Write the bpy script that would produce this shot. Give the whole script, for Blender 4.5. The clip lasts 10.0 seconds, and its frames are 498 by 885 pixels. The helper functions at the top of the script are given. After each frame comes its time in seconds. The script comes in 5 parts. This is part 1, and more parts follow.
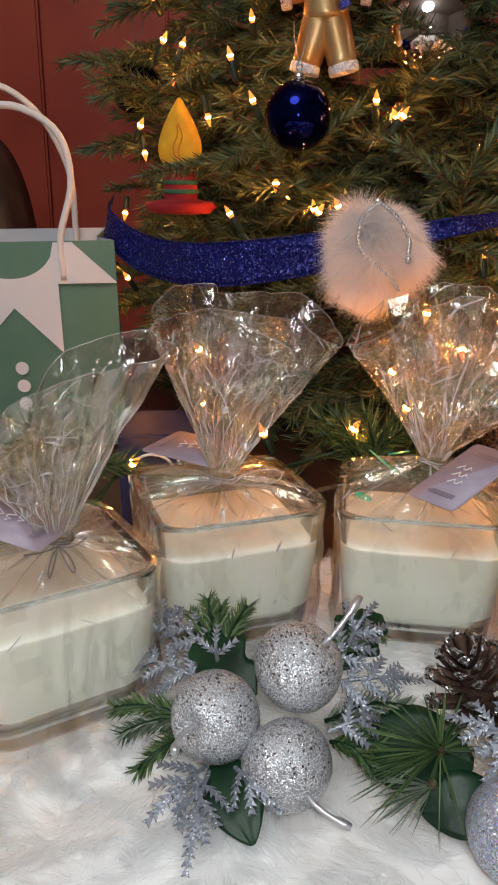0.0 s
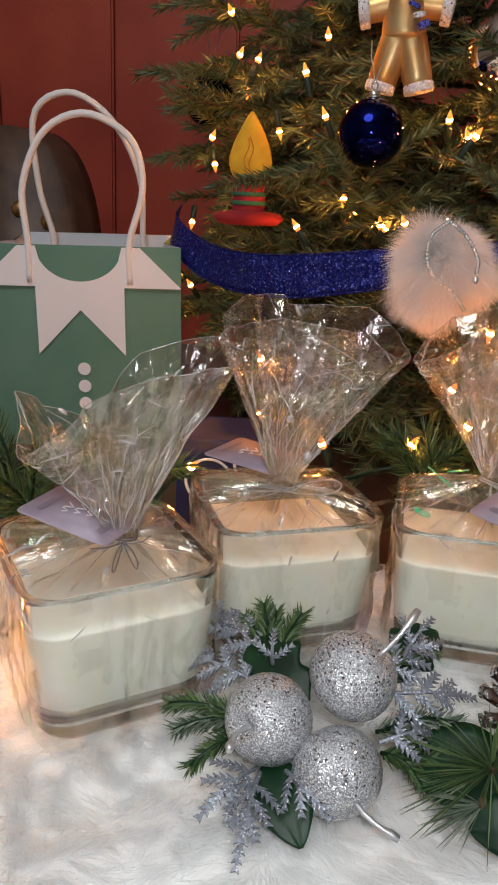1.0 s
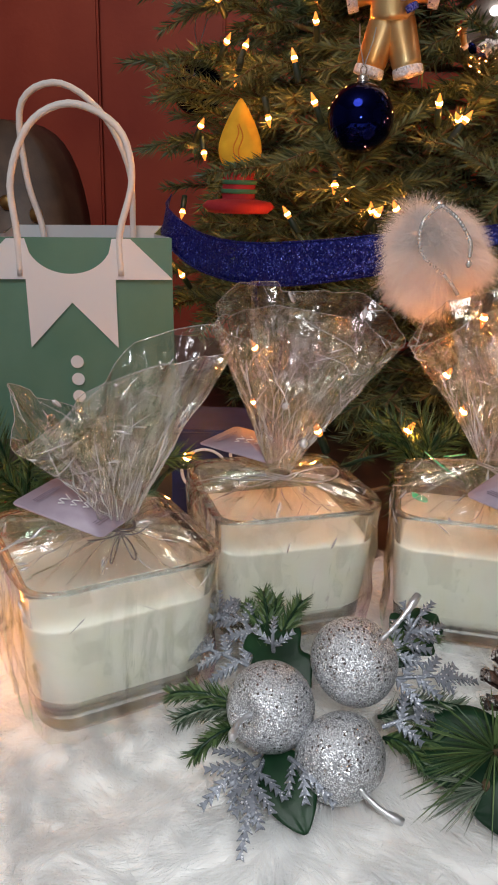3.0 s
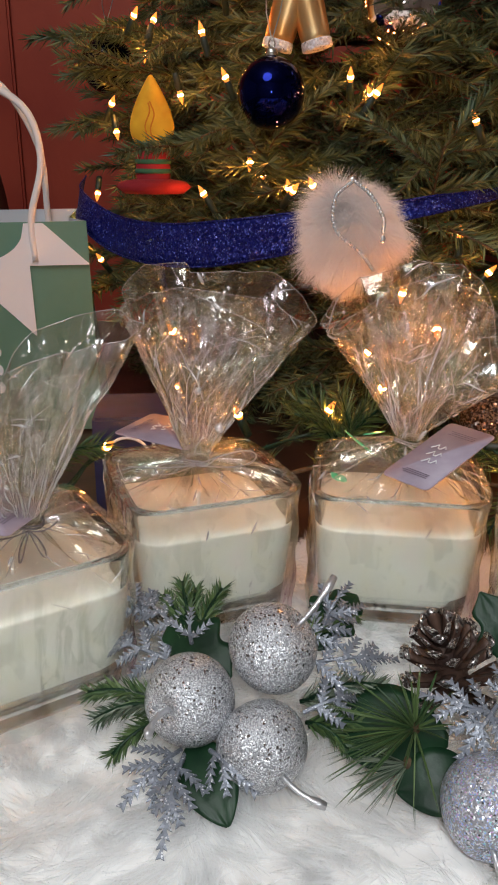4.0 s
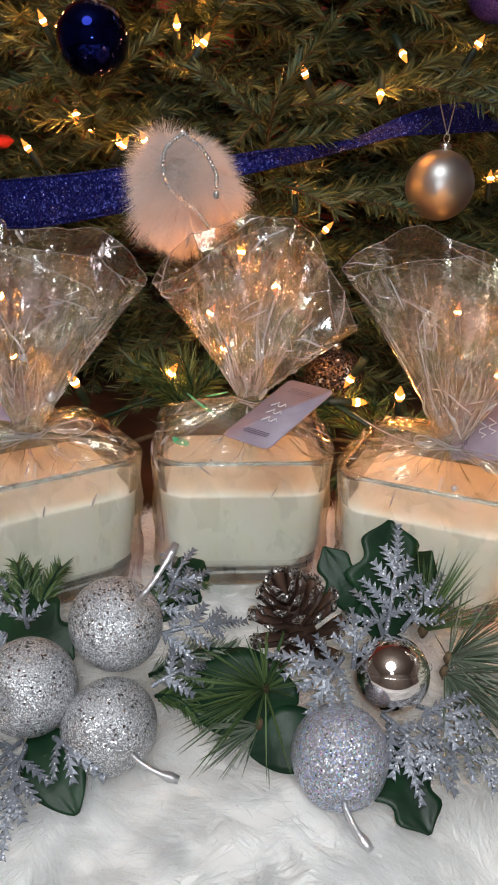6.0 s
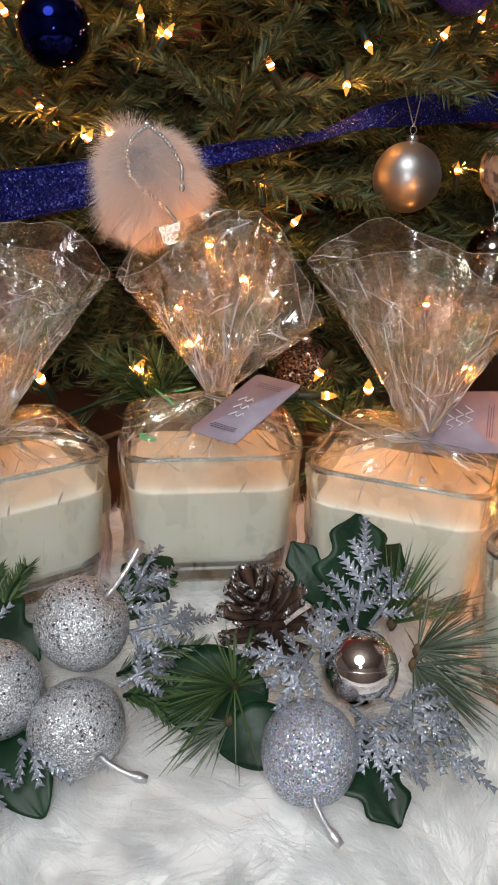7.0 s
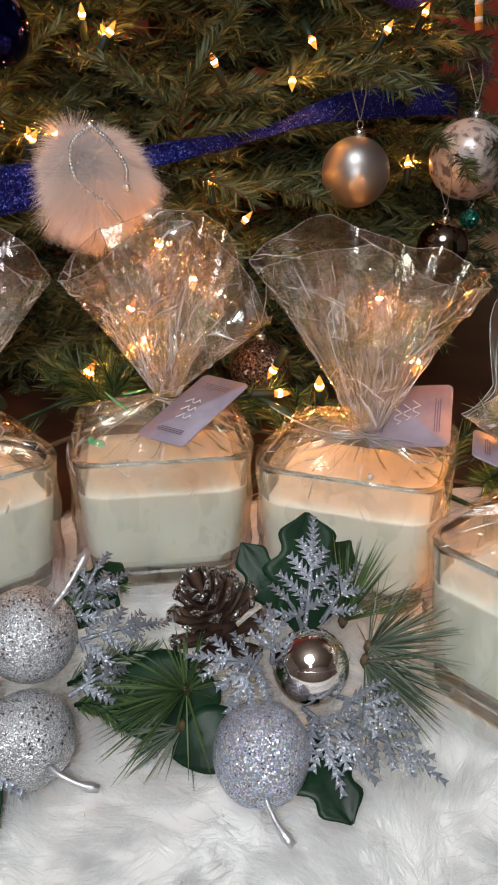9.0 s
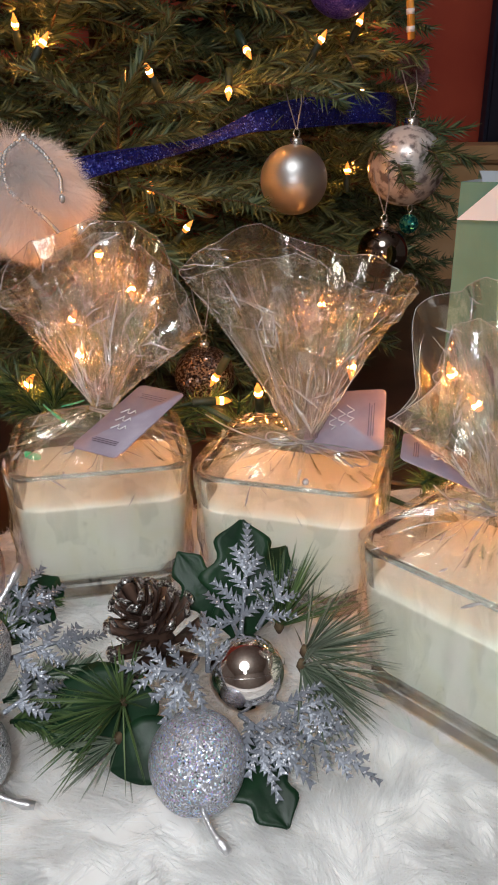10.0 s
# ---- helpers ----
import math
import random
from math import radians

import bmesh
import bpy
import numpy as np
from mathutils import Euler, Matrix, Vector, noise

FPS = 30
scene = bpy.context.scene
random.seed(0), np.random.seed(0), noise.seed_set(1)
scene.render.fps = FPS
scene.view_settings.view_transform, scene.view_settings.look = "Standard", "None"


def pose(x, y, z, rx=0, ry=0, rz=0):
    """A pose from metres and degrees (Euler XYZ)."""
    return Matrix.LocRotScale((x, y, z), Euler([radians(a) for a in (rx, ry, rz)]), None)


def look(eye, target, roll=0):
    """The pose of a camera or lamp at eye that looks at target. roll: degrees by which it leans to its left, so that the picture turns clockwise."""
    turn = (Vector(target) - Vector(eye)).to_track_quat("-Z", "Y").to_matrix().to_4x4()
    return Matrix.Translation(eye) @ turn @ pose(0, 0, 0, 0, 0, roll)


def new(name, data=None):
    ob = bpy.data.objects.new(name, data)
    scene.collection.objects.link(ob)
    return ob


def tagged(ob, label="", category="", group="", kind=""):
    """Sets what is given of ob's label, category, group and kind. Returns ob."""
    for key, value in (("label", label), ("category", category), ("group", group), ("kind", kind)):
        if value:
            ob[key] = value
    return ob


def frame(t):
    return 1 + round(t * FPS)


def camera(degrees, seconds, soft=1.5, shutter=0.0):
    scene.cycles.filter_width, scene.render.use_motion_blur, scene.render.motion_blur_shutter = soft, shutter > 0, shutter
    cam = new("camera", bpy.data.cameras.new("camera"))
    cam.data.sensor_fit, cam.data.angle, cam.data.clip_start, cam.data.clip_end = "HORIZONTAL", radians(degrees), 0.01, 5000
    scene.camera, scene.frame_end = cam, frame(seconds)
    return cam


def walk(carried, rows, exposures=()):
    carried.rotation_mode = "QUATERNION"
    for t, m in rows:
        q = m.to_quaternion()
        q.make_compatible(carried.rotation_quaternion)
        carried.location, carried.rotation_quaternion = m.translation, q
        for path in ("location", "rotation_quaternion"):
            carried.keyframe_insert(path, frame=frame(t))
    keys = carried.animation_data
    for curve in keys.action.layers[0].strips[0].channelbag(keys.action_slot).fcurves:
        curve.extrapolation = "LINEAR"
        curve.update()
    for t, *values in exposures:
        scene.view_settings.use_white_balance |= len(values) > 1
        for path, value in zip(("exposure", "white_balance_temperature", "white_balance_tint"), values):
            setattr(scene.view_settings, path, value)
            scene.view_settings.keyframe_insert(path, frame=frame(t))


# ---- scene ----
cam = camera(36.30, 10.0, 1.9)
PATH = [
    (0, (-0.0024, 0.1563, 0.2271), (-0.2790, 2.0254, -0.4285), 0.70),
    (0.5, (-0.0120, 0.1480, 0.2275), (-0.3516, 2.0123, -0.4122), 2.28),
    (1, (-0.0115, 0.1481, 0.2274), (-0.3985, 2.0060, -0.4038), 2.80),
    (1.5, (-0.0133, 0.1481, 0.2263), (-0.4244, 2.0007, -0.4053), 2.76),
    (2, (-0.0136, 0.1479, 0.2254), (-0.4311, 1.9982, -0.4089), 2.55),
    (3.5, (-0.0093, 0.1519, 0.2254), (-0.3199, 2.0107, -0.4441), 1.14),
    (4, (0.0005, 0.1597, 0.2244), (-0.2232, 2.0223, -0.4688), 0.64),
    (4.5, (0.0021, 0.1717, 0.2151), (-0.1094, 2.0334, -0.5072), 0.37),
    (5, (0.0064, 0.1704, 0.2171), (0.0107, 2.0207, -0.5420), 0.78),
    (5.5, (0.0092, 0.1708, 0.2182), (0.0884, 2.0176, -0.5454), 1.16),
    (6, (0.0115, 0.1717, 0.2185), (0.1468, 2.0135, -0.5493), 1.35),
    (7.5, (0.0178, 0.1743, 0.2178), (0.2277, 2.0008, -0.5694), 1.04),
    (8, (0.0198, 0.1737, 0.2190), (0.2422, 1.9966, -0.5731), 0.77),
    (8.5, (0.0241, 0.1742, 0.2196), (0.2600, 1.9945, -0.5746), 0.41),
    (9, (0.0272, 0.1747, 0.2201), (0.2924, 1.9919, -0.5721), 0.17),
    (9.5, (0.0313, 0.1735, 0.2218), (0.3401, 1.9864, -0.5644), -0.06),
    (10, (0.0395, 0.1713, 0.2222), (0.3992, 1.9774, -0.5579), -0.25),
]
walk(cam, [(t, look(eye, target, roll)) for t, eye, target, roll in PATH])

# ---- world, lamps, exposure ----
world = bpy.data.worlds.new("world")
scene.world = world
world.use_nodes = True
world.node_tree.nodes["Background"].inputs[0].default_value = (0.9, 0.5, 0.32, 1)
world.node_tree.nodes["Background"].inputs[1].default_value = 0.13
scene.view_settings.exposure = 0.0


def area_lamp(name, eye, target, watts, size, colour):
    data = bpy.data.lights.new(name, "AREA")
    data.shape, data.size, data.energy, data.color = "DISK", size, watts, colour
    ob = new(name, data)
    ob.matrix_world = look(eye, target)
    return ob


# the small cold lamp beside the lens, whose spot shows in every ball
area_lamp("hand_lamp", (0.012, 0.13, 0.262), (0.03, 0.60, 0.02), 0.58, 0.03, (0.88, 0.94, 1.0))
# the ceiling light of the room, above and behind the camera
ceiling = bpy.data.lights.new("ceiling_lamp", "POINT")
ceiling.energy, ceiling.shadow_soft_size, ceiling.color = 47.0, 0.45, (0.95, 0.975, 1.0)
new("ceiling_lamp", ceiling).location = (-0.3, -0.5, 1.6)


# ---- materials ----
def material(name, colour=(0.5, 0.5, 0.5), rough=0.5, metal=0.0, **more):
    m = bpy.data.materials.new(name)
    m.use_nodes = True
    b = m.node_tree.nodes["Principled BSDF"]
    b.inputs["Base Color"].default_value = (*colour, 1)
    b.inputs["Roughness"].default_value = rough
    b.inputs["Metallic"].default_value = metal
    for key, value in more.items():
        b.inputs[key.replace("_", " ")].default_value = value
    return m


def shader(m):
    return m.node_tree.nodes["Principled BSDF"]


def add(m, kind, **values):
    n = m.node_tree.nodes.new("ShaderNode" + kind)
    for key, value in values.items():
        n.inputs[key.replace("_", " ")].default_value = value
    return n


def link(m, a, b):
    m.node_tree.links.new(a, b)


def coords(m):
    return add(m, "TexCoord").outputs["Object"]


def mottle(m, a, b, scale, detail=4.0, low=0.35, high=0.65, socket="Base Color", src=None):
    """Noise between two colours into the base colour."""
    n = add(m, "TexNoise", Scale=scale, Detail=detail)
    link(m, src or coords(m), n.inputs["Vector"])
    r = add(m, "ValToRGB")
    r.color_ramp.elements[0].position, r.color_ramp.elements[1].position = low, high
    r.color_ramp.elements[0].color, r.color_ramp.elements[1].color = (*a, 1), (*b, 1)
    link(m, n.outputs["Fac"], r.inputs["Fac"])
    link(m, r.outputs["Color"], shader(m).inputs[socket])
    return r


def grain(m, scale, strength, distance=0.001, detail=6.0, src=None):
    n = add(m, "TexNoise", Scale=scale, Detail=detail)
    link(m, src or coords(m), n.inputs["Vector"])
    b = add(m, "Bump", Strength=strength, Distance=distance)
    link(m, n.outputs["Fac"], b.inputs["Height"])
    link(m, b.outputs["Normal"], shader(m).inputs["Normal"])
    return b


def per_object(m, a, b):
    i = add(m, "ObjectInfo")
    mix = add(m, "ValToRGB")
    mix.color_ramp.elements[0].color, mix.color_ramp.elements[1].color = (*a, 1), (*b, 1)
    link(m, i.outputs["Random"], mix.inputs["Fac"])
    link(m, mix.outputs["Color"], shader(m).inputs["Base Color"])


def per_island(m, a, b):
    i = add(m, "NewGeometry")
    mix = add(m, "ValToRGB")
    mix.color_ramp.elements[0].color, mix.color_ramp.elements[1].color = (*a, 1), (*b, 1)
    link(m, i.outputs["Random Per Island"], mix.inputs["Fac"])
    link(m, mix.outputs["Color"], shader(m).inputs["Base Color"])


def glitter(name, base, fleck, size, tilt=1.1, rough=0.28, metal=0.85, share=0.55, hue=False, sequin=0.0):
    """Flakes: each cell is a small mirror with a lean of its own, in a duller ground."""
    m = material(name, base, rough, metal)
    v = add(m, "TexVoronoi", Scale=1.0 / size)
    link(m, coords(m), v.inputs["Vector"])
    geo = add(m, "NewGeometry")
    sub = add(m, "VectorMath")
    sub.operation = "SUBTRACT"
    sub.inputs[1].default_value = (0.5, 0.5, 0.5)
    link(m, v.outputs["Color"], sub.inputs[0])
    sc = add(m, "VectorMath")
    sc.operation = "SCALE"
    sc.inputs["Scale"].default_value = tilt
    link(m, sub.outputs[0], sc.inputs[0])
    plus = add(m, "VectorMath")
    plus.operation = "ADD"
    link(m, sc.outputs[0], plus.inputs[0])
    link(m, geo.outputs["Normal"], plus.inputs[1])
    nrm = add(m, "VectorMath")
    nrm.operation = "NORMALIZE"
    link(m, plus.outputs[0], nrm.inputs[0])
    link(m, nrm.outputs[0], shader(m).inputs["Normal"])
    sep = add(m, "SeparateColor")
    link(m, v.outputs["Color"], sep.inputs[0])
    r = add(m, "ValToRGB")
    r.color_ramp.elements[0].position, r.color_ramp.elements[1].position = share, share + 0.08
    r.color_ramp.elements[0].color, r.color_ramp.elements[1].color = (*base, 1), (*fleck, 1)
    for p, k in ((0.0, 0.15), (0.025, 0.2), (0.04, 1.0)):
        r.color_ramp.elements.new(p).color = (base[0] * k, base[1] * k, base[2] * k, 1)
    if hue:
        for p, c in ((0.86, (0.35, 0.5, 0.9)), (0.90, (0.8, 0.45, 0.8)), (0.94, (0.4, 0.85, 0.8)), (0.98, fleck)):
            e = r.color_ramp.elements.new(p)
            e.color = (*c, 1)
    link(m, sep.outputs[1], r.inputs["Fac"])
    link(m, r.outputs["Color"], shader(m).inputs["Base Color"])
    if sequin:
        # larger round foil flakes lying flat among the dust
        v2 = add(m, "TexVoronoi", Scale=1.0 / sequin)
        link(m, coords(m), v2.inputs["Vector"])
        near = add(m, "Math")
        near.operation = "LESS_THAN"
        near.inputs[1].default_value = 0.40
        link(m, v2.outputs["Distance"], near.inputs[0])
        sep2 = add(m, "SeparateColor")
        link(m, v2.outputs["Color"], sep2.inputs[0])
        some = add(m, "Math")
        some.operation = "GREATER_THAN"
        some.inputs[1].default_value = 0.66
        link(m, sep2.outputs[2], some.inputs[0])
        mask = add(m, "Math")
        mask.operation = "MULTIPLY"
        link(m, near.outputs[0], mask.inputs[0])
        link(m, some.outputs[0], mask.inputs[1])
        foil = add(m, "Mix")
        foil.data_type = "RGBA"
        link(m, mask.outputs[0], foil.inputs["Factor"])
        link(m, r.outputs["Color"], foil.inputs[6])
        foil.inputs[7].default_value = (0.62, 0.62, 0.64, 1)
        link(m, foil.outputs[2], shader(m).inputs["Base Color"])
        for key, low, high in (("Metallic", metal, 1.0), ("Roughness", rough, 0.10)):
            lerp = add(m, "MapRange")
            lerp.inputs[3].default_value, lerp.inputs[4].default_value = low, high
            link(m, mask.outputs[0], lerp.inputs[0])
            link(m, lerp.outputs[0], shader(m).inputs[key])
    return m


def film(name):
    """Clear crumpled film: clear straight through, small flat facets with a mirror gloss, a little forward scatter."""
    m = bpy.data.materials.new(name)
    m.use_nodes = True
    t = m.node_tree
    t.nodes.remove(t.nodes["Principled BSDF"])
    out = t.nodes["Material Output"]
    clear = add(m, "BsdfTransparent")
    clear.inputs[0].default_value = (0.985, 0.98, 0.98, 1)
    gloss = add(m, "BsdfGlossy", Roughness=0.15)
    scatter = add(m, "BsdfRefraction", Roughness=0.55, IOR=1.12)
    scatter.inputs[0].default_value = (1, 0.97, 0.96, 1)
    haze = add(m, "BsdfTranslucent")
    haze.inputs[0].default_value = (0.9, 0.87, 0.87, 1)
    # facets: each cell of the crumple leans its own way
    bend = add(m, "TexNoise", Scale=55.0, Detail=1.0)
    link(m, coords(m), bend.inputs["Vector"])
    warp = add(m, "VectorMath")
    warp.operation = "MULTIPLY_ADD"
    warp.inputs[1].default_value = (0.012, 0.012, 0.012)
    link(m, bend.outputs["Color"], warp.inputs[0])
    link(m, coords(m), warp.inputs[2])
    mp = add(m, "Mapping")
    mp.inputs["Scale"].default_value = (1.0, 1.0, 0.42)
    link(m, warp.outputs[0], mp.inputs["Vector"])
    v = add(m, "TexVoronoi", Scale=120.0)
    link(m, mp.outputs[0], v.inputs["Vector"])
    sub = add(m, "VectorMath")
    sub.operation = "SUBTRACT"
    sub.inputs[1].default_value = (0.5, 0.5, 0.5)
    link(m, v.outputs["Color"], sub.inputs[0])
    sc = add(m, "VectorMath")
    sc.operation = "SCALE"
    sc.inputs["Scale"].default_value = 0.50
    link(m, sub.outputs[0], sc.inputs[0])
    plus = add(m, "VectorMath")
    plus.operation = "ADD"
    link(m, sc.outputs[0], plus.inputs[0])
    link(m, add(m, "NewGeometry").outputs["Normal"], plus.inputs[1])
    nrm = add(m, "VectorMath")
    nrm.operation = "NORMALIZE"
    link(m, plus.outputs[0], nrm.inputs[0])
    n2 = add(m, "TexNoise", Scale=120.0, Detail=2.0, Distortion=1.2)
    link(m, mp.outputs[0], n2.inputs["Vector"])
    b2 = add(m, "Bump", Strength=0.30, Distance=0.002)
    link(m, n2.outputs["Fac"], b2.inputs["Height"])
    link(m, nrm.outputs[0], b2.inputs["Normal"])
    link(m, b2.outputs["Normal"], gloss.inputs["Normal"])
    # thin-film tints of the gloss
    tint = add(m, "TexNoise", Scale=34.0, Detail=1.0)
    link(m, coords(m), tint.inputs["Vector"])
    ramp = add(m, "ValToRGB")
    ramp.color_ramp.elements[0].color, ramp.color_ramp.elements[1].color = (0.75, 1.0, 0.85, 1), (1.0, 0.82, 0.95, 1)
    ramp.color_ramp.elements[0].position, ramp.color_ramp.elements[1].position = 0.30, 0.70
    for p, c in ((0.42, (1, 1, 1, 1)), (0.52, (1.0, 0.97, 0.72, 1)), (0.60, (1, 1, 1, 1))):
        ramp.color_ramp.elements.new(p).color = c
    link(m, tint.outputs["Fac"], ramp.inputs["Fac"])
    link(m, ramp.outputs["Color"], gloss.inputs["Color"])
    face = add(m, "LayerWeight", Blend=0.5)
    link(m, b2.outputs["Normal"], face.inputs["Normal"])
    fres = add(m, "Math")
    fres.operation = "POWER"
    fres.inputs[1].default_value = 4.0
    link(m, face.outputs["Facing"], fres.inputs[0])
    mul = add(m, "Math")
    mul.operation = "MULTIPLY_ADD"
    mul.inputs[1].default_value, mul.inputs[2].default_value = 0.75, 0.17
    link(m, fres.outputs[0], mul.inputs[0])
    soft = add(m, "MixShader", Fac=0.075)
    link(m, clear.outputs[0], soft.inputs[1])
    link(m, scatter.outputs[0], soft.inputs[2])
    milk = add(m, "MixShader", Fac=0.035)
    link(m, soft.outputs[0], milk.inputs[1])
    link(m, haze.outputs[0], milk.inputs[2])
    mix = add(m, "MixShader")
    link(m, mul.outputs[0], mix.inputs[0])
    link(m, milk.outputs[0], mix.inputs[1])
    link(m, gloss.outputs[0], mix.inputs[2])
    link(m, mix.outputs[0], out.inputs["Surface"])
    return m


def soft_hair(name, a, b, through_share=0.4):
    """Fine hair: light passes partly through each strand."""
    m = bpy.data.materials.new(name)
    m.use_nodes = True
    t = m.node_tree
    t.nodes.remove(t.nodes["Principled BSDF"])
    ramp = add(m, "ValToRGB")
    ramp.color_ramp.elements[0].color, ramp.color_ramp.elements[1].color = (*a, 1), (*b, 1)
    link(m, add(m, "NewGeometry").outputs["Random Per Island"], ramp.inputs["Fac"])
    front, back, mix = add(m, "BsdfDiffuse"), add(m, "BsdfTranslucent"), add(m, "MixShader", Fac=through_share)
    for node in (front, back):
        link(m, ramp.outputs["Color"], node.inputs["Color"])
    link(m, front.outputs[0], mix.inputs[1])
    link(m, back.outputs[0], mix.inputs[2])
    link(m, mix.outputs[0], t.nodes["Material Output"].inputs["Surface"])
    return m


FUR = soft_hair("white_fur", (0.93, 0.93, 0.925), (0.975, 0.975, 0.97), 0.5)
FUR_BED = material("fur_backing", (0.8, 0.76, 0.7), 0.95)
mottle(FUR_BED, (0.88, 0.86, 0.83), (0.94, 0.93, 0.91), 70.0)
WOOD = material("table_wood", (0.3, 0.13, 0.06), 0.35)
WOOD_R = mottle(WOOD, (0.022, 0.012, 0.009), (0.075, 0.034, 0.020), 14.0, 8.0, 0.3, 0.7)
grain(WOOD, 60.0, 0.15)
RED_WALL = material("red_wall", (0.30, 0.04, 0.022), 0.55)
mottle(RED_WALL, (0.34, 0.040, 0.022), (0.48, 0.075, 0.038), 5.0, 6.0)
grain(RED_WALL, 120.0, 0.2, 0.002)
# Near-black colour stands in for the unlit depth of an opening.
DARK = material("painted_opening_dark", (0.01, 0.012, 0.03), 0.5)
mottle(DARK, (0.006, 0.008, 0.02), (0.015, 0.018, 0.04), 6.0)
PLASTER = material("room_plaster", (0.65, 0.58, 0.52), 0.9)
mottle(PLASTER, (0.42, 0.36, 0.32), (0.50, 0.44, 0.39), 3.0)
CHAIR = material("chair_leather", (0.09, 0.05, 0.035), 0.45)
mottle(CHAIR, (0.06, 0.032, 0.022), (0.12, 0.07, 0.045), 25.0, 6.0)
grain(CHAIR, 300.0, 0.3)
BRASS = material("brass", (0.75, 0.5, 0.2), 0.3, 1.0)
TAN = material("tan_wood", (0.55, 0.33, 0.17), 0.45)
mottle(TAN, (0.48, 0.28, 0.13), (0.62, 0.40, 0.22), 9.0, 8.0)
GLASS = material("jar_glass", (0.97, 0.99, 0.98), 0.02, Transmission_Weight=1.0, IOR=1.45)
WAX = material("soy_wax", (0.86, 0.82, 0.70), 0.42)
mottle(WAX, (0.76, 0.765, 0.64), (0.82, 0.825, 0.71), 45.0, 5.0)
grain(WAX, 60.0, 0.02)
FILM = film("clear_film")
# Whitened creases; the diffuse white also stands in for lamp flashes on them.
CREASE_FLASH = bpy.data.materials.new("film_crease_flash")
CREASE_FLASH.use_nodes = True
CREASE_FLASH.node_tree.nodes.remove(CREASE_FLASH.node_tree.nodes["Principled BSDF"])
crease_gloss = add(CREASE_FLASH, "BsdfGlossy", Roughness=0.14)
crease_mix = add(CREASE_FLASH, "MixShader", Fac=0.40)
flash_white = add(CREASE_FLASH, "BsdfDiffuse", Color=(0.92, 0.9, 0.9, 1))
crease_soft = add(CREASE_FLASH, "MixShader", Fac=0.50)
link(CREASE_FLASH, add(CREASE_FLASH, "BsdfTransparent").outputs[0], crease_soft.inputs[1])
link(CREASE_FLASH, flash_white.outputs[0], crease_soft.inputs[2])
link(CREASE_FLASH, crease_soft.outputs[0], crease_mix.inputs[1])
link(CREASE_FLASH, crease_gloss.outputs[0], crease_mix.inputs[2])
link(CREASE_FLASH, crease_mix.outputs[0], CREASE_FLASH.node_tree.nodes["Material Output"].inputs["Surface"])
# Green put into the colour stands in for iridescent reflections off the film.
GREEN_GLINT = material("green_glint_paint", (0.10, 0.85, 0.40), 0.2, 0.3, Alpha=0.85)
mottle(GREEN_GLINT, (0.05, 0.75, 0.30), (0.35, 0.95, 0.65), 300.0)
CARD = material("lavender_card", (0.38, 0.31, 0.38), 0.5)
mottle(CARD, (0.35, 0.285, 0.355), (0.41, 0.34, 0.41), 120.0)
INK = material("grey_ink", (0.22, 0.17, 0.22), 0.6)
PALE = material("white_print", (0.85, 0.83, 0.84), 0.6)
SILVER_CORD = material("silver_cord", (0.55, 0.55, 0.57), 0.3, 0.95)
grain(SILVER_CORD, 2500.0, 0.8)
GREY_CORD = material("grey_cord", (0.16, 0.15, 0.16), 0.5, 0.4)
WICK = material("wick_cotton", (0.8, 0.76, 0.66), 0.9)
SILVER = glitter("silver_glitter", (0.36, 0.37, 0.39), (0.92, 0.93, 0.96), 0.00038, 0.80, 0.34, 0.40, 0.60, sequin=0.0014)
IRIS = glitter("iridescent_glitter", (0.37, 0.37, 0.40), (0.92, 0.91, 0.96), 0.00055, 0.80, 0.32, 0.40, 0.58, hue=True)
BLUE_GLIT = glitter("blue_glitter", (0.005, 0.010, 0.17), (0.20, 0.28, 0.95), 0.0010, 1.1, 0.35, 0.45, 0.90)
BROWN_GLIT = glitter("bronze_glitter", (0.05, 0.035, 0.03), (0.35, 0.28, 0.25), 0.0012, 1.2)
STEM_SILVER = material("silver_stem", (0.72, 0.72, 0.74), 0.32, 0.8)
grain(STEM_SILVER, 700.0, 0.5)
FERN = glitter("silver_fern", (0.22, 0.24, 0.28), (0.85, 0.86, 0.9), 0.0006, 0.5, 0.40, 0.25, 0.90)
LEAF = material("holly_leaf", (0.015, 0.065, 0.030), 0.42, Specular_IOR_Level=0.28)
mottle(LEAF, (0.005, 0.022, 0.010), (0.012, 0.046, 0.018), 60.0)
grain(LEAF, 260.0, 0.25)
NEEDLE = material("pine_needle", (0.05, 0.11, 0.04), 0.5)
per_island(NEEDLE, (0.022, 0.060, 0.020), (0.115, 0.175, 0.055))
NEEDLE_S = material("frosted_needle", (0.2, 0.25, 0.18), 0.4)
per_island(NEEDLE_S, (0.02, 0.055, 0.022), (0.26, 0.29, 0.22))
TREE_N = material("tree_needle", (0.05, 0.08, 0.03), 0.5)
per_island(TREE_N, (0.020, 0.050, 0.020), (0.165, 0.205, 0.090))
TWIG = material("twig", (0.10, 0.06, 0.03), 0.8)
mottle(TWIG, (0.06, 0.035, 0.02), (0.15, 0.10, 0.05), 200.0)
CONE = material("pinecone", (0.07, 0.035, 0.025), 0.6)
mottle(CONE, (0.045, 0.022, 0.016), (0.11, 0.06, 0.04), 150.0)
grain(CONE, 500.0, 0.4)
CONE_TIP = glitter("cone_glitter", (0.16, 0.13, 0.12), (0.9, 0.88, 0.86), 0.0008, 1.2)
